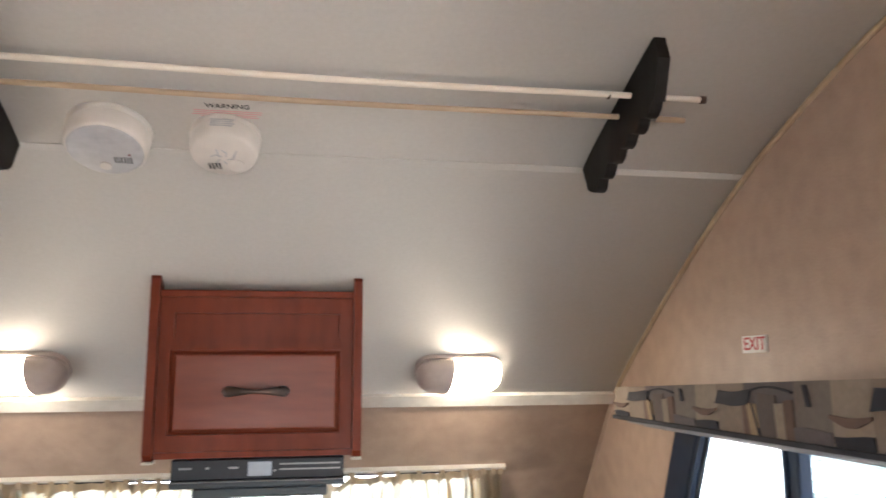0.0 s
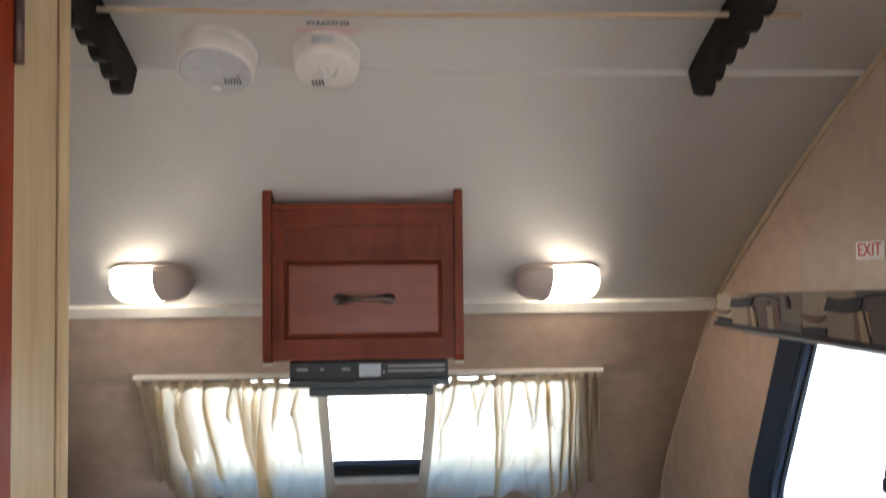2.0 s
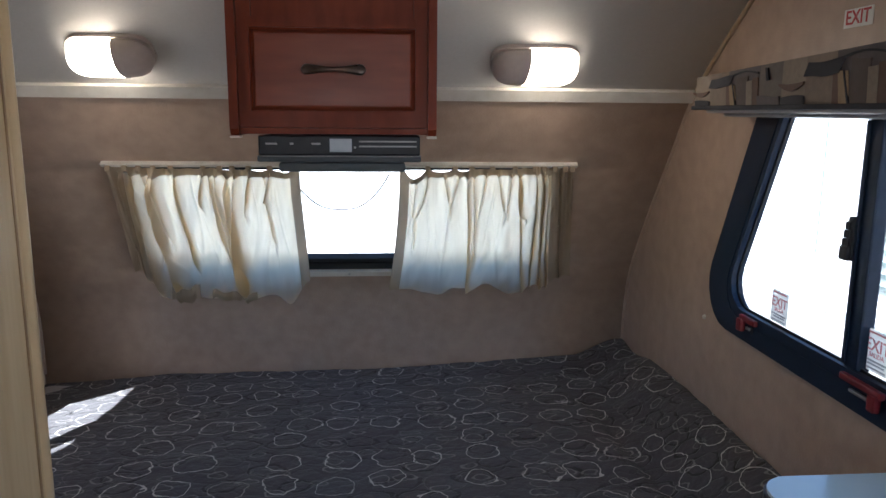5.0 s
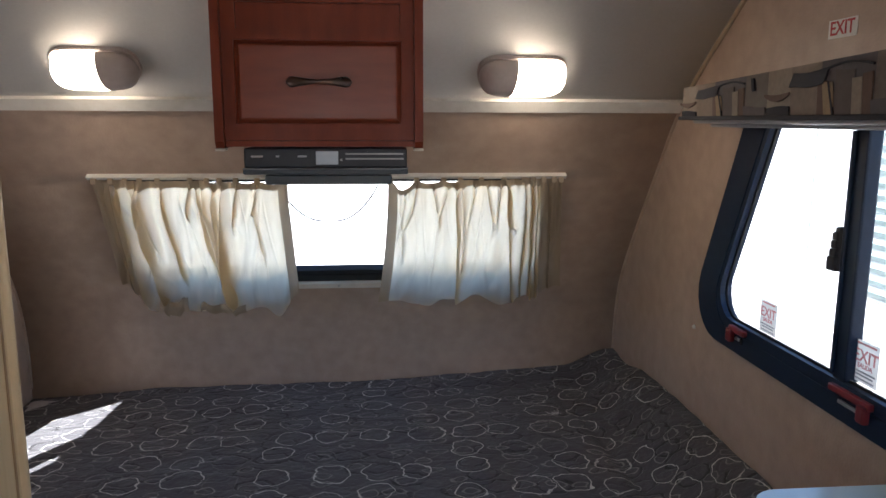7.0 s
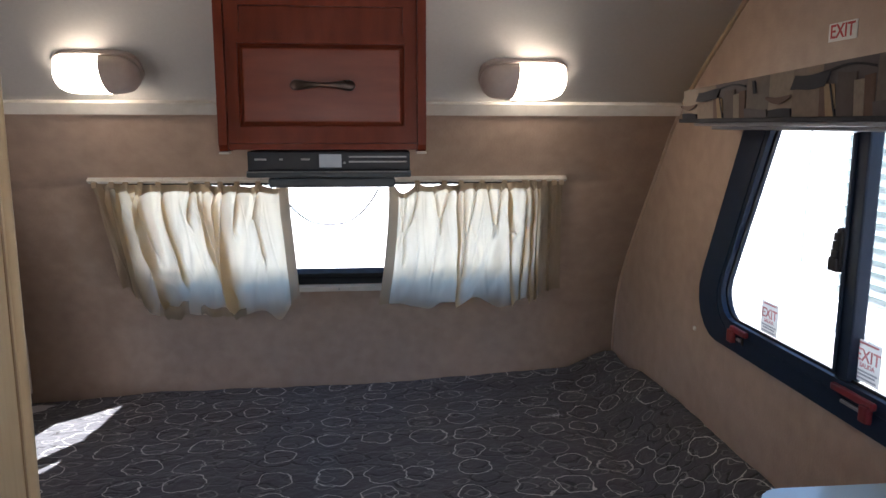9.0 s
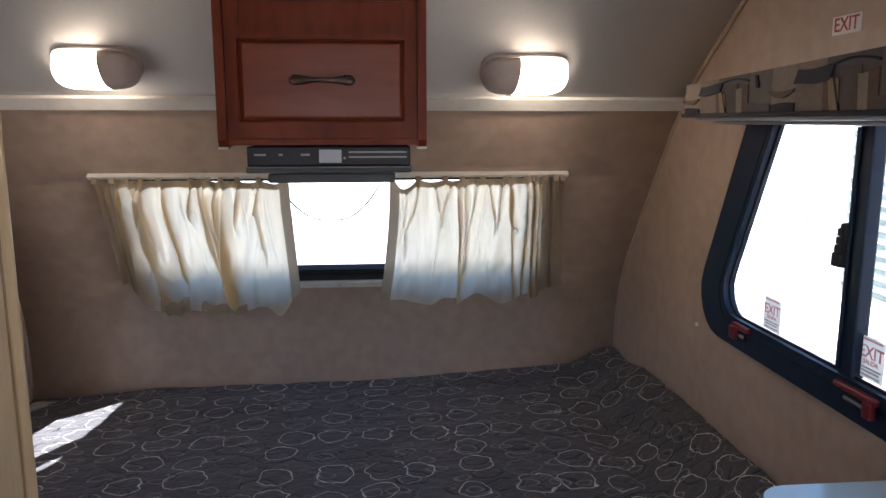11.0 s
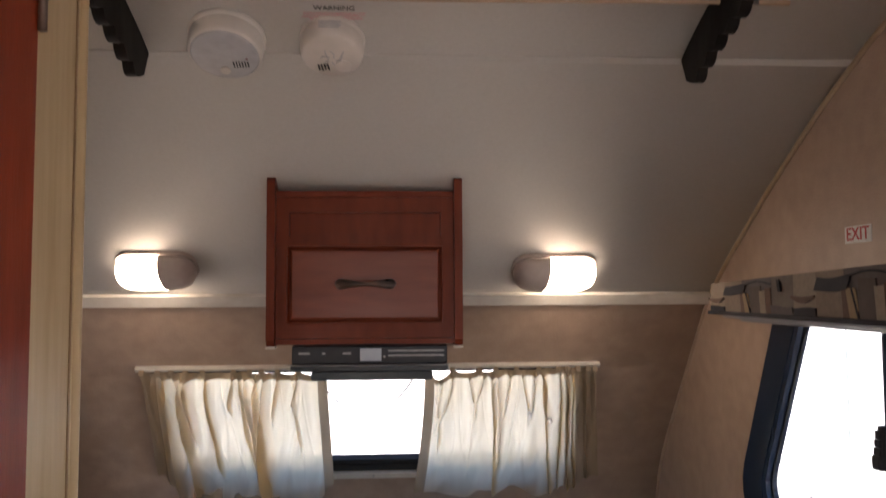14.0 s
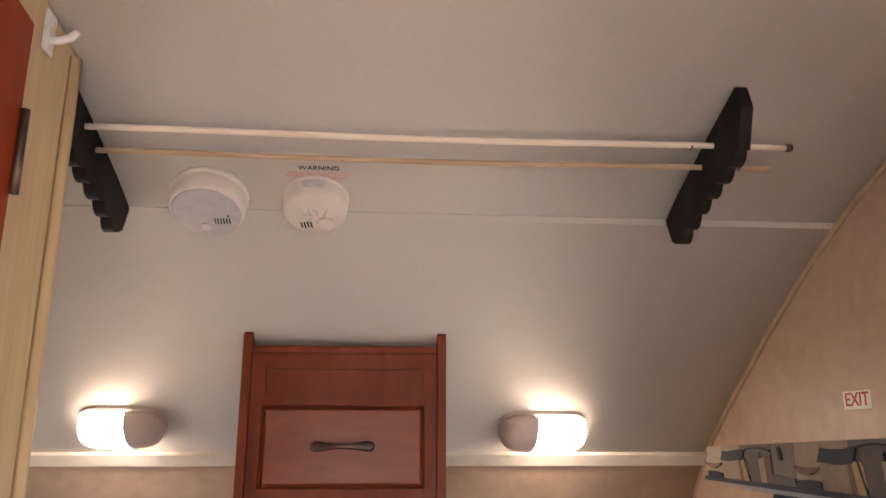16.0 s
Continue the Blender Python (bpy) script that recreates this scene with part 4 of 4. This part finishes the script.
def wall_lamp(x_in, x_out, z, sign):
    """Half-moon lamp: housing towards the middle, lit diffuser outwards."""
    s = at_height(z)
    lamp = holder("wall_lamp", "half-moon wall lamp, lit diffuser beside a pale housing", "wall lamp", on_shell((x_in + x_out) / 2, s), "reading lamps on the wall")
    length = abs(x_out - x_in)
    half = length / 2
    high = 0.058

    def dome(t0, t1, lift, grow):
        bm = bmesh.new()
        rows = []
        for i in range(41):
            t = t0 + (t1 - t0) * i / 40
            e = max(0.0, 1 - abs(t) ** 5.0) ** 0.5
            row = []
            for j in range(15):
                q = math.pi * j / 14
                lean = 0.085 * math.cos(q) * math.exp(-((t + 0.24) / 0.16) ** 2)
                row.append(bm.verts.new(((t - lean) * half * grow, -math.cos(q) * high * e * grow, math.sin(q) * 0.056 * (e ** 0.8) * grow + lift)))
            rows.append(row)
        for a, b in zip(rows, rows[1:]):
            for j in range(14):
                bm.faces.new((a[j], a[j + 1], b[j + 1], b[j]))
            bm.faces.new((a[0], b[0], b[14], a[14]))
        bmesh.ops.remove_doubles(bm, verts=bm.verts, dist=1e-5)
        loops = [e for e in bm.edges if e.is_boundary]
        if loops:
            bmesh.ops.holes_fill(bm, edges=loops)
        m = shell_frame((x_in + x_out) / 2, s, 0.004)
        return moved(bm, m @ Matrix.Diagonal((sign, 1, 1, 1)))

    bm = bmesh.new()
    ring = rounded([(-half, -high), (half, -high), (half, high), (-half, high)], high * 0.75)
    m = shell_frame((x_in + x_out) / 2, s)
    part("back_plate", plate(ring, [], 0.011, lambda u, v, w: m @ Vector((u, v, w))), LAMP_BODY, lamp)
    part("housing", dome(-1.0, -0.24, 0.0115, 0.99), LAMP_BODY, lamp, "pinkish-white housing", True)
    part("diffuser", dome(-0.24, 1.0, 0.0115, 0.99), LAMP_GLOW, lamp, "brightly lit white diffuser", True)
    part("switch", moved(box((-0.008, -0.008, 0), (0.004, -0.002, 0.006), 0.001), m @ Matrix.Translation((sign * -0.040, -0.026, 0.056))), SILVER, lamp)


wall_lamp(0.400, 0.630, 1.557, 1)
wall_lamp(-0.446, -0.654, 1.566, -1)

# ---- curtains ----
S_ROD = at_height(1.262)


def curtain(x0, x1, inner, seed, tabs, bottom, swing_start, swing_end, folds, slack=(), turned=()):
    """One gathered panel, x0 to x1 at the track; bottom(u) is the length lost at the hem; the swings shift its two side edges
    at the bottom; inner is +1 where the plain side hem is at x1; folds are (u at top, u at end, v at end, half width, strength)."""
    cur = holder("curtain", "short cream curtain gathered on a white track, hem hanging unevenly", "curtain", on_shell((x0 + x1) / 2, S_ROD), "curtains at the sloping window")
    NU, NV = 330, 60
    long = 0.530

    def spot(u, v):
        k = max(i for i in range(len(tabs)) if tabs[i] <= max(u, tabs[0]))
        span = (tabs[k + 1] - tabs[k]) if k + 1 < len(tabs) else 0.06
        along = max(0.0, min(1.0, (u - tabs[k]) / span))
        deep = 0.056 if k in slack else min(0.026, 0.27 * span)
        sag = deep * (1.0 if k in slack else 0.85 + 0.8 * noise.noise((k * 3.7, seed, 0.5))) * math.sin(math.pi * along) ** 1.2 * (1 - v) ** 3
        edge = u if inner < 0 else 1 - u
        calm = smooth_step(0.04, 0.12, edge)
        outer = smooth_step(0.02, 0.22, 1 - edge)
        a, b = x0 + swing_start * v ** 1.8, x1 + swing_end * v
        x = a + (b - a) * u
        lazy = noise.noise((u * 5.5 + seed, v * 0.7, 5.0))
        pleat = math.cos(2 * math.pi * (k + along)) * (1 - smooth_step(0.10, 0.75, v))
        away = 0.018 + 0.022 * smooth_step(0.0, 0.2, v) + 0.060 * v
        away = away * (0.42 + 0.58 * outer) + calm * (0.008 * pleat + 0.046 * lazy * smooth_step(0.05, 0.4, v) * (0.4 + 0.6 * outer))
        away += 0.014 * calm * noise.noise((u * 16 + 3 * v + seed, v * 2.2, 7.0)) * smooth_step(0.2, 0.6, v)
        for turn, dense, deepness in ((0.9, 7.0, 0.005), (-1.3, 12.0, 0.002)):
            crease = abs(noise.noise((u * dense + turn * v + seed, v * 1.1, 3.0 + turn)))
            away -= deepness * calm * (1 - smooth_step(0.0, 0.10, crease)) * smooth_step(0.03, 0.16, v) * smooth_step(0.95, 0.6, v + 0.3 * noise.noise((u * 6, seed, 1.0)))
        for f0, f1, vend, wide, power in folds:
            q = (u - f0 - (f1 - f0) * min(1.0, v / vend) - 0.006 * noise.noise((v * 4, f0 * 50, seed))) / (wide)
            if abs(q) > 3:
                continue
            g = power * smooth_step(0.0, 0.10, v) * smooth_step(vend + 0.16, vend - 0.10, v) * calm * math.exp(-q * q)
            x -= 1.45 * g * q * wide * (x1 - x0)
            away += g * (0.026 * q + 0.016)
        p = on_shell(x, S_ROD + 0.009 - sag - (long - bottom(u)) * v, max(0.008, away))
        return p

    e0, e1 = (0.0, 0.945) if inner > 0 else (0.055, 1.0)
    # Beyond c0 or c1 the outer strip's missing backlight is put into dimmer cloth.
    c0, c1 = (0.075, e1) if inner > 0 else (e0, 0.875)
    for nm, a, b, mat, lab in (("cloth", c0, c1, CURTAIN, ""), ("unlit_edge", e0 if inner > 0 else c1, c0 if inner > 0 else e1, HEM_AND_DIM_EDGE, "outer curtain edge over the wall, its missing backlight put into darker cloth"), ("hem", e1 if inner > 0 else 0.0, 1.0 if inner > 0 else e0, HEM_AND_DIM_EDGE, "doubled side hem of the curtain")):
        bm = bmesh.new()
        n = NU if nm == "cloth" else 30
        g = [[bm.verts.new(spot(a + (b - a) * i / n, j / NV)) for j in range(NV + 1)] for i in range(n + 1)]
        for i in range(n):
            for j in range(NV):
                bm.faces.new((g[i][j], g[i + 1][j], g[i + 1][j + 1], g[i][j + 1]))
        part(nm, bm, mat, cur, lab, True)
    bm = bmesh.new()
    n = 120
    g = [[bm.verts.new(spot(e0 + (e1 - e0) * i / n, v) + Vector((0, -0.0012, 0))) for v in (0.0, 0.02, 0.045)] for i in range(n + 1)]
    for i in range(n):
        for j in range(2):
            bm.faces.new((g[i][j], g[i + 1][j], g[i + 1][j + 1], g[i][j + 1]))
    for a, b, v0 in turned:
        hb = bmesh.new()
        g2 = [[hb.verts.new(spot(a + (b - a) * i / 40, v0 + 0.05 * noise.noise((i * 0.16, a * 20, 2.0)) + (1.01 - v0) * j / 6) + Vector((0, -0.003 - 0.006 * math.sin(math.pi * j / 6) - 0.004 * abs(noise.noise((i * 0.3, j * 0.5, a * 9))), 0))) for j in range(7)] for i in range(41)]
        for i in range(40):
            for j in range(6):
                hb.faces.new((g2[i][j], g2[i + 1][j], g2[i + 1][j + 1], g2[i][j + 1]))
        part("turned_hem", hb, HEM_AND_DIM_EDGE, cur, "crumpled hem turned up at the bottom", True)
    part("heading", bm, HEM_AND_DIM_EDGE, cur, "gathered double heading", True)
    for t in tabs:
        c = spot(t, 0.0)
        p = on_shell(c.x, S_ROD + 0.004, 0.020)
        part("tab", box(p - Vector((0.008, 0.004, 0.012)), p + Vector((0.008, 0.003, 0.006)), 0.003), HEM_AND_DIM_EDGE, cur)
    return cur


def bottom_left(u):
    z = 0.006 * math.sin(15 * u + 1) + 0.004 * math.sin(33 * u)
    z += 0.020 * smooth_step(0.58, 0.70, u) * smooth_step(0.90, 0.78, u) + 0.085 * smooth_step(0.17, 0.0, u)
    return z - 0.040 * math.exp(-((u - 0.87) / 0.05) ** 2) + 0.085 * smooth_step(0.89, 1.0, u)


def bottom_right(u):
    lift = 0.034 * math.exp(-((u - 0.33) / 0.05) ** 2) + 0.022 * math.exp(-((u - 0.52) / 0.05) ** 2) + 0.034 * math.exp(-((u - 0.76) / 0.035) ** 2)
    return 0.026 + lift + 0.006 * math.sin(15 * u + 0.6) + 0.004 * math.sin(37 * u) + 0.028 * smooth_step(0.85, 1.0, u)


LEFT_FOLDS = [(0.05, 0.06, 0.95, 0.016, 1.3), (0.113, 0.135, 0.95, 0.024, 1.6), (0.165, 0.225, 1.0, 0.010, 1.4), (0.205, 0.265, 1.0, 0.036, 1.7), (0.245, 0.29, 0.42, 0.009, 1.4), (0.345, 0.375, 0.70, 0.010, 1.4),
              (0.50, 0.455, 0.22, 0.011, 1.5), (0.515, 0.565, 0.70, 0.010, 1.6), (0.545, 0.605, 0.95, 0.014, 1.7), (0.605, 0.645, 1.0, 0.030, 1.8), (0.66, 0.635, 0.9, 0.010, 1.5), (0.74, 0.69, 0.26, 0.012, 1.6), (0.80, 0.83, 0.50, 0.008, 0.9), (0.845, 0.80, 0.18, 0.011, 1.4)]
RIGHT_FOLDS = [(0.10, 0.055, 0.5, 0.010, 1.4), (0.165, 0.09, 0.34, 0.012, 1.6), (0.06, 0.10, 0.55, 0.010, 1.3), (0.25, 0.29, 0.26, 0.009, 1.3), (0.35, 0.29, 0.20, 0.010, 1.4), (0.385, 0.415, 1.0, 0.026, 1.7), (0.425, 0.44, 0.6, 0.010, 1.4), (0.50, 0.445, 0.30, 0.010, 1.4),
               (0.555, 0.60, 0.30, 0.010, 1.5), (0.64, 0.615, 0.28, 0.010, 1.4), (0.66, 0.73, 0.36, 0.013, 1.6), (0.68, 0.715, 1.0, 0.024, 1.6), (0.785, 0.755, 1.0, 0.018, 1.6), (0.82, 0.815, 1.0, 0.014, 1.5), (0.855, 0.85, 1.0, 0.014, 1.4), (0.93, 0.93, 1.0, 0.016, 0.7)]
curtain(-0.690, -0.130, 1, 3, [0.015, 0.10, 0.17, 0.245, 0.335, 0.50, 0.585, 0.65, 0.735, 0.845, 0.985], bottom_left, -0.010, 0.006, LEFT_FOLDS, (), ((0.20, 0.37, 0.88), (0.44, 0.70, 0.93)))
curtain(0.168, 0.700, -1, 11, [0.012, 0.16, 0.315, 0.41, 0.53, 0.66, 0.775, 0.83, 0.89, 0.95, 0.99], bottom_right, -0.034, 0.066, RIGHT_FOLDS, (0,))
for x0, x1 in ((-0.702, -0.132), (0.164, 0.712)):
    tr = holder("curtain_track", "white curtain track screwed to the sloping wall", "curtain track", on_shell((x0 + x1) / 2, S_ROD), "curtain tracks over the window")
    part("rail", shell_sheet([x0, x1], [S_ROD - 0.001, S_ROD + 0.004, S_ROD + 0.012], 0.013, 0.0002), WHITE, tr)
    part("rail_lip", shell_sheet([x0, x1], [S_ROD + 0.009, S_ROD + 0.013], 0.017, 0.0132), WHITE, tr)
    for k in range(4):
        part("screw", lathe([(0, 0.0165), (0.0025, 0.016), (0.003, 0.013)], 8, shell_frame(x0 + 0.02 + (x1 - x0 - 0.04) * k / 3, S_ROD + 0.004)), STEEL, tr)
loop = []
for t in spread(0, 1, 0.025):
    q = abs(2 * t - 1)
    x = -0.016 + 0.150 * math.copysign(q ** 0.72, t - 0.5) + 0.006 * math.sin(7 * t)
    z = 1.240 - 0.116 * (1 - q ** 2.4) + 0.004 * math.sin(9 * t)
    loop.append(on_shell(x, at_height(z), 0.012))
thing("hanging_cable", tube(loop, 0.0026, 6), CORD, "thin dark cord looping across the window", "cable")

# ---- rod rack on the ceiling ----


def rack(x, sign):
    s0, s1 = at_depth(-0.548), at_depth(-0.872)
    n = 72
    top, low = [], []
    for k in range(n + 1):
        t = k / n
        s = s0 + (s1 - s0) * t
        h = 0.056 + 0.028 * smooth_step(0.0, 0.06, t) + 0.016 * smooth_step(0.30, 0.84, t) - 0.058 * max(0.0, (t - 0.86) / 0.14)
        if 0.04 < t < 0.868:
            q = (t - 0.04) / 0.138 % 1.0
            h -= 0.012 * (1 - math.sin(math.pi * min(1, q * 1.15)) ** 0.6)
        low.append((s, h))
    ring = [(a, 0.0005) for a in spread(s0, s1, 0.03)] + [(s, h) for s, h in low[::-1]]

    def place(s, h, w):
        return on_shell(x + sign * w, s, h)

    return plate(ring, [], 0.020, place)


for x, sign in ((-0.378, -1), (0.646, 1)):
    rk = holder("rod_rack", "black scalloped wooden rack bracket screwed under the ceiling", "rack", on_shell(x, at_depth(-0.7)), "rack brackets for the rods")
    part("bracket", rack(x, sign), BLACK, rk)
    part("screw", lathe([(0, 0.004), (0.003, 0.0035), (0.004, 0.0)], 10, shell_frame(x + sign * 0.010, at_depth(-0.862), 0.0450)), STEEL, rk)
rd = holder("white_rod", "long white painted rod resting in the rack", "rod", (0.2, -0.778, 2.0))
part("shaft", tube([(-0.392 + 1.165 * t, -0.778 - 0.004 * math.sin(math.pi * t), 2.004 + 0.003 * math.cos(2 * math.pi * t)) for t in spread(0, 1, 0.05)], 0.0052, 14), ROD_WHITE, rd, smooth=True)
part("tip", tube([(0.7735, -0.778, 2.007), (0.783, -0.778, 2.007)], 0.0070, 12), BRONZE, rd, "dark metal tip", True)
part("ferrule", tube([(0.606, -0.778, 2.0045), (0.609, -0.778, 2.0045)], 0.0066, 14), BRONZE, rd, "dark ring", True)
rd = holder("wooden_rod", "thin pale wooden rod resting in the rack", "rod", (0.2, -0.725, 1.985))
part("shaft", tube([(-0.388 + 1.080 * t, -0.727, 1.985 + 0.002 * math.cos(2 * math.pi * t)) for t in spread(0, 1, 0.05)], 0.0049, 12), ROD_WOOD, rd, smooth=True)
part("tip", tube([(0.692, -0.727, 1.987), (0.715, -0.727, 1.987)], 0.0045, 10), SILVER, rd, "grey ferrule", True)
part("end", tube([(0.715, -0.727, 1.987), (0.770, -0.727, 1.987)], 0.0055, 10), ROD_WOOD, rd, smooth=True)

# ---- alarms and warning label on the ceiling ----
al = holder("carbon_monoxide_alarm", "round white alarm with a grey face and vent slots", "alarm", on_shell(-0.222, at_depth(-0.590)), "alarms on the ceiling")
m = shell_frame(-0.222, at_depth(-0.590)) @ Matrix.Diagonal((0.94, 0.94, 1, 1))
part("base", lathe([(0, 0.0003), (0.074, 0.0003), (0.075, 0.006), (0.073, 0.012), (0.0, 0.012)], 56, m), ALARM, al, smooth=True)
part("cover", lathe([(0.071, 0.0125), (0.072, 0.026), (0.0705, 0.042), (0.067, 0.0465), (0.0, 0.047)], 56, m), ALARM, al, smooth=True)
part("face", lathe([(0.064, 0.0465), (0.065, 0.0480), (0.061, 0.0500), (0.0, 0.0505)], 48, m), ALARM_FACE, al, "grey face plate", True)
for k in range(6):
    part("vent_slot", moved(box((0.012 + 0.0055 * k, -0.030, 0.0500), (0.0145 + 0.0055 * k, -0.014, 0.0512), 0.0004), m), RUBBER, al)
part("test_button", lathe([(0.010, 0.0505), (0.010, 0.053), (0.0, 0.0535)], 20, m @ Matrix.Translation((-0.006, -0.038, 0))), ALARM, al)
part("status_light", lathe([(0.002, 0.0505), (0.002, 0.052), (0.0, 0.0525)], 10, m @ Matrix.Translation((0.040, -0.006, 0))), RED, al)
al = holder("smoke_alarm", "small round white smoke alarm with vent slots", "alarm", on_shell(-0.030, at_depth(-0.588)), "alarms on the ceiling")
m = shell_frame(-0.030, at_depth(-0.588))
part("base", lathe([(0, 0.0003), (0.060, 0.0003), (0.061, 0.007), (0.059, 0.012), (0.0, 0.012)], 48, m), ALARM, al, smooth=True)
part("cover", lathe([(0.058, 0.0125), (0.0585, 0.030), (0.056, 0.042), (0.050, 0.047), (0.0, 0.048)], 48, m), ALARM, al, smooth=True)
for k in range(4):
    part("vent_slot", moved(box((-0.030 + 0.0058 * k, -0.030 - 0.002 * (k % 2), 0.0472), (-0.0275 + 0.0058 * k, -0.016, 0.0490), 0.0004), m @ pose(0, 0, 0, 0, 0, 8)), RUBBER, al)
for k, ang in enumerate((100, 65)):
    part("vent_slot", moved(box((0.010, -0.001, 0.0474), (0.030, 0.001, 0.0488)), m @ pose(-0.006 + 0.016 * k, -0.012, 0, 0, 0, ang)), ALARM_FACE, al)
part("test_button", lathe([(0.015, 0.0475), (0.015, 0.0500), (0.0, 0.0505)], 24, m @ Matrix.Translation((0.020, -0.022, 0))), ALARM, al)
for k in range(4):
    part("printed_line", moved(box((-0.020, 0.0575, 0.016 + 0.0045 * k), (0.020 - 0.004 * (k % 2), 0.0592, 0.0176 + 0.0045 * k)), m), ALARM_FACE, al)
for k in range(5):
    a, r = 0.9 + 1.2566 * k, 0.022
    part("rib", tube([m @ Vector((0.006 * math.cos(a), 0.006 * math.sin(a) - 0.006, 0.0478)), m @ Vector((0.016 * math.cos(a + 0.35), 0.016 * math.sin(a + 0.35) - 0.006, 0.0483)), m @ Vector((r * math.cos(a + 0.8), r * math.sin(a + 0.8) - 0.006, 0.0478))], 0.0011, 5), ALARM_FACE, al)

wl = holder("warning_label", "small red-printed warning label on the pale ceiling", "label", on_shell(-0.021, at_depth(-0.650)))
m = shell_frame(-0.021, at_depth(-0.652), 0.0006)
part("sheet", moved(box((-0.062, -0.020, 0.0), (0.062, 0.020, 0.0006)), m), CEILING, wl)
words("WARNING", 0.0150, m @ Matrix.Translation((0, 0.009, 0.0010)), "title_word", BLACK_INK, wl)
for k, (w, yy) in enumerate(((0.056, -0.003), (0.060, -0.008), (0.060, -0.013), (0.050, -0.0175))):
    part("line", moved(box((-w + 0.004 * (k % 2), yy - 0.0009, 0.0007), (w - 0.006 * (k % 3), yy + 0.0009, 0.0012)), m), PINK_INK, wl)

# ---- outside ----
bm = bmesh.new()
bmesh.ops.create_grid(bm, x_segments=4, y_segments=4, size=300, matrix=Matrix.Translation((0, 0, -0.55)))
thing("ground", bm, GRAVEL, "pale gravel yard under bright sun", "ground", kind="structure")


def parked_trailer(x, y, length, height, turn, name_label, pitch=1.2, wheel_at=3.9, rail=True, shutter_at=0.0):
    """A long white trailer body with seams, wheels and a shuttered window, its long side facing -y before the turn."""
    t = new("parked_trailer")
    t.matrix_world = pose(x, y, -0.55, 0, 0, turn)
    tagged(t, name_label, "trailer", "trailers parked outside")

    def sub(nm, bm, mat, lab="", par=None):
        ob = new(nm, mesh_of(bm, nm, mat))
        ob.parent = par or t
        return tagged(ob, lab)

    sub("body", box((-length / 2, 0, 0.002), (length / 2, 2.3, height), 0.004), SIDING)
    for k in range(int(length / pitch) + 1):
        xx = -length / 2 + 0.5 + pitch * k
        sub("seam", box((xx - 0.006, -0.010, 0.62), (xx + 0.006, 0.002, height - 0.08)), SEAM_GREY)
    if rail:
        for a, b in ((-0.47, 0.08), (0.70, 1.08), (1.31, 1.65), (1.86, 2.05), (2.30, 2.70)):
            sub("skirt_panel", box((a, -0.006, 0.070), (b, 0.002, 0.150), 0.002), SKIRT_GREY, "pale grey skirt panel")
        # Small grey triangles in the gaps between skirt panels.
        for a in (0.34, 1.24, 2.14):
            bm = bmesh.new()
            lays = [[bm.verts.new(c) for c in ((a - 0.05, yy, 0.165), (a + 0.05, yy, 0.165), (a + 0.03, yy, 0.075))] for yy in (-0.03, 0.002)]
            for g in lays:
                bm.faces.new(g)
            for k in range(3):
                bm.faces.new((lays[0][k], lays[0][(k + 1) % 3], lays[1][(k + 1) % 3], lays[1][k]))
            sub("skirt_triangle", bm, LOUVRE, "small grey triangle along the skirt")
    for xx in (-0.5, 0.5):
        sub("wheel", moved(lathe([(0, 0), (0.2, 0.0), (0.22, 0.02), (0.36, 0.02), (0.38, 0.06), (0.38, 0.2), (0, 0.2)], 28), Matrix.Translation((xx + wheel_at, -0.05, 0.38)) @ pose(0, 0, 0, 90)), RUBBER)
    if not rail:
        return
    sh = sub("shutter", box((shutter_at - 0.8, -0.03, 0.45), (shutter_at + 0.8, 0.002, 2.05), 0.01), SKIRT_GREY, "pale blue slatted shutter")
    for k in range(15):
        sub("slat", moved(box((-0.76, -0.010, -0.026), (0.76, 0.010, 0.026)), Matrix.Translation((shutter_at, -0.036, 0.52 + 0.104 * k)) @ pose(0, 0, 0, 30)), LOUVRE, par=sh)


parked_trailer(4.4, 6.0, 14.0, 2.2, -90, "white parked trailer with grey seams and a shuttered window", 2.49, -5.5, True, 2.4)
parked_trailer(0.0, 6.5, 12.0, 2.5, 0, "long white parked trailer with grey panel seams", 3.7, -4.6, False)
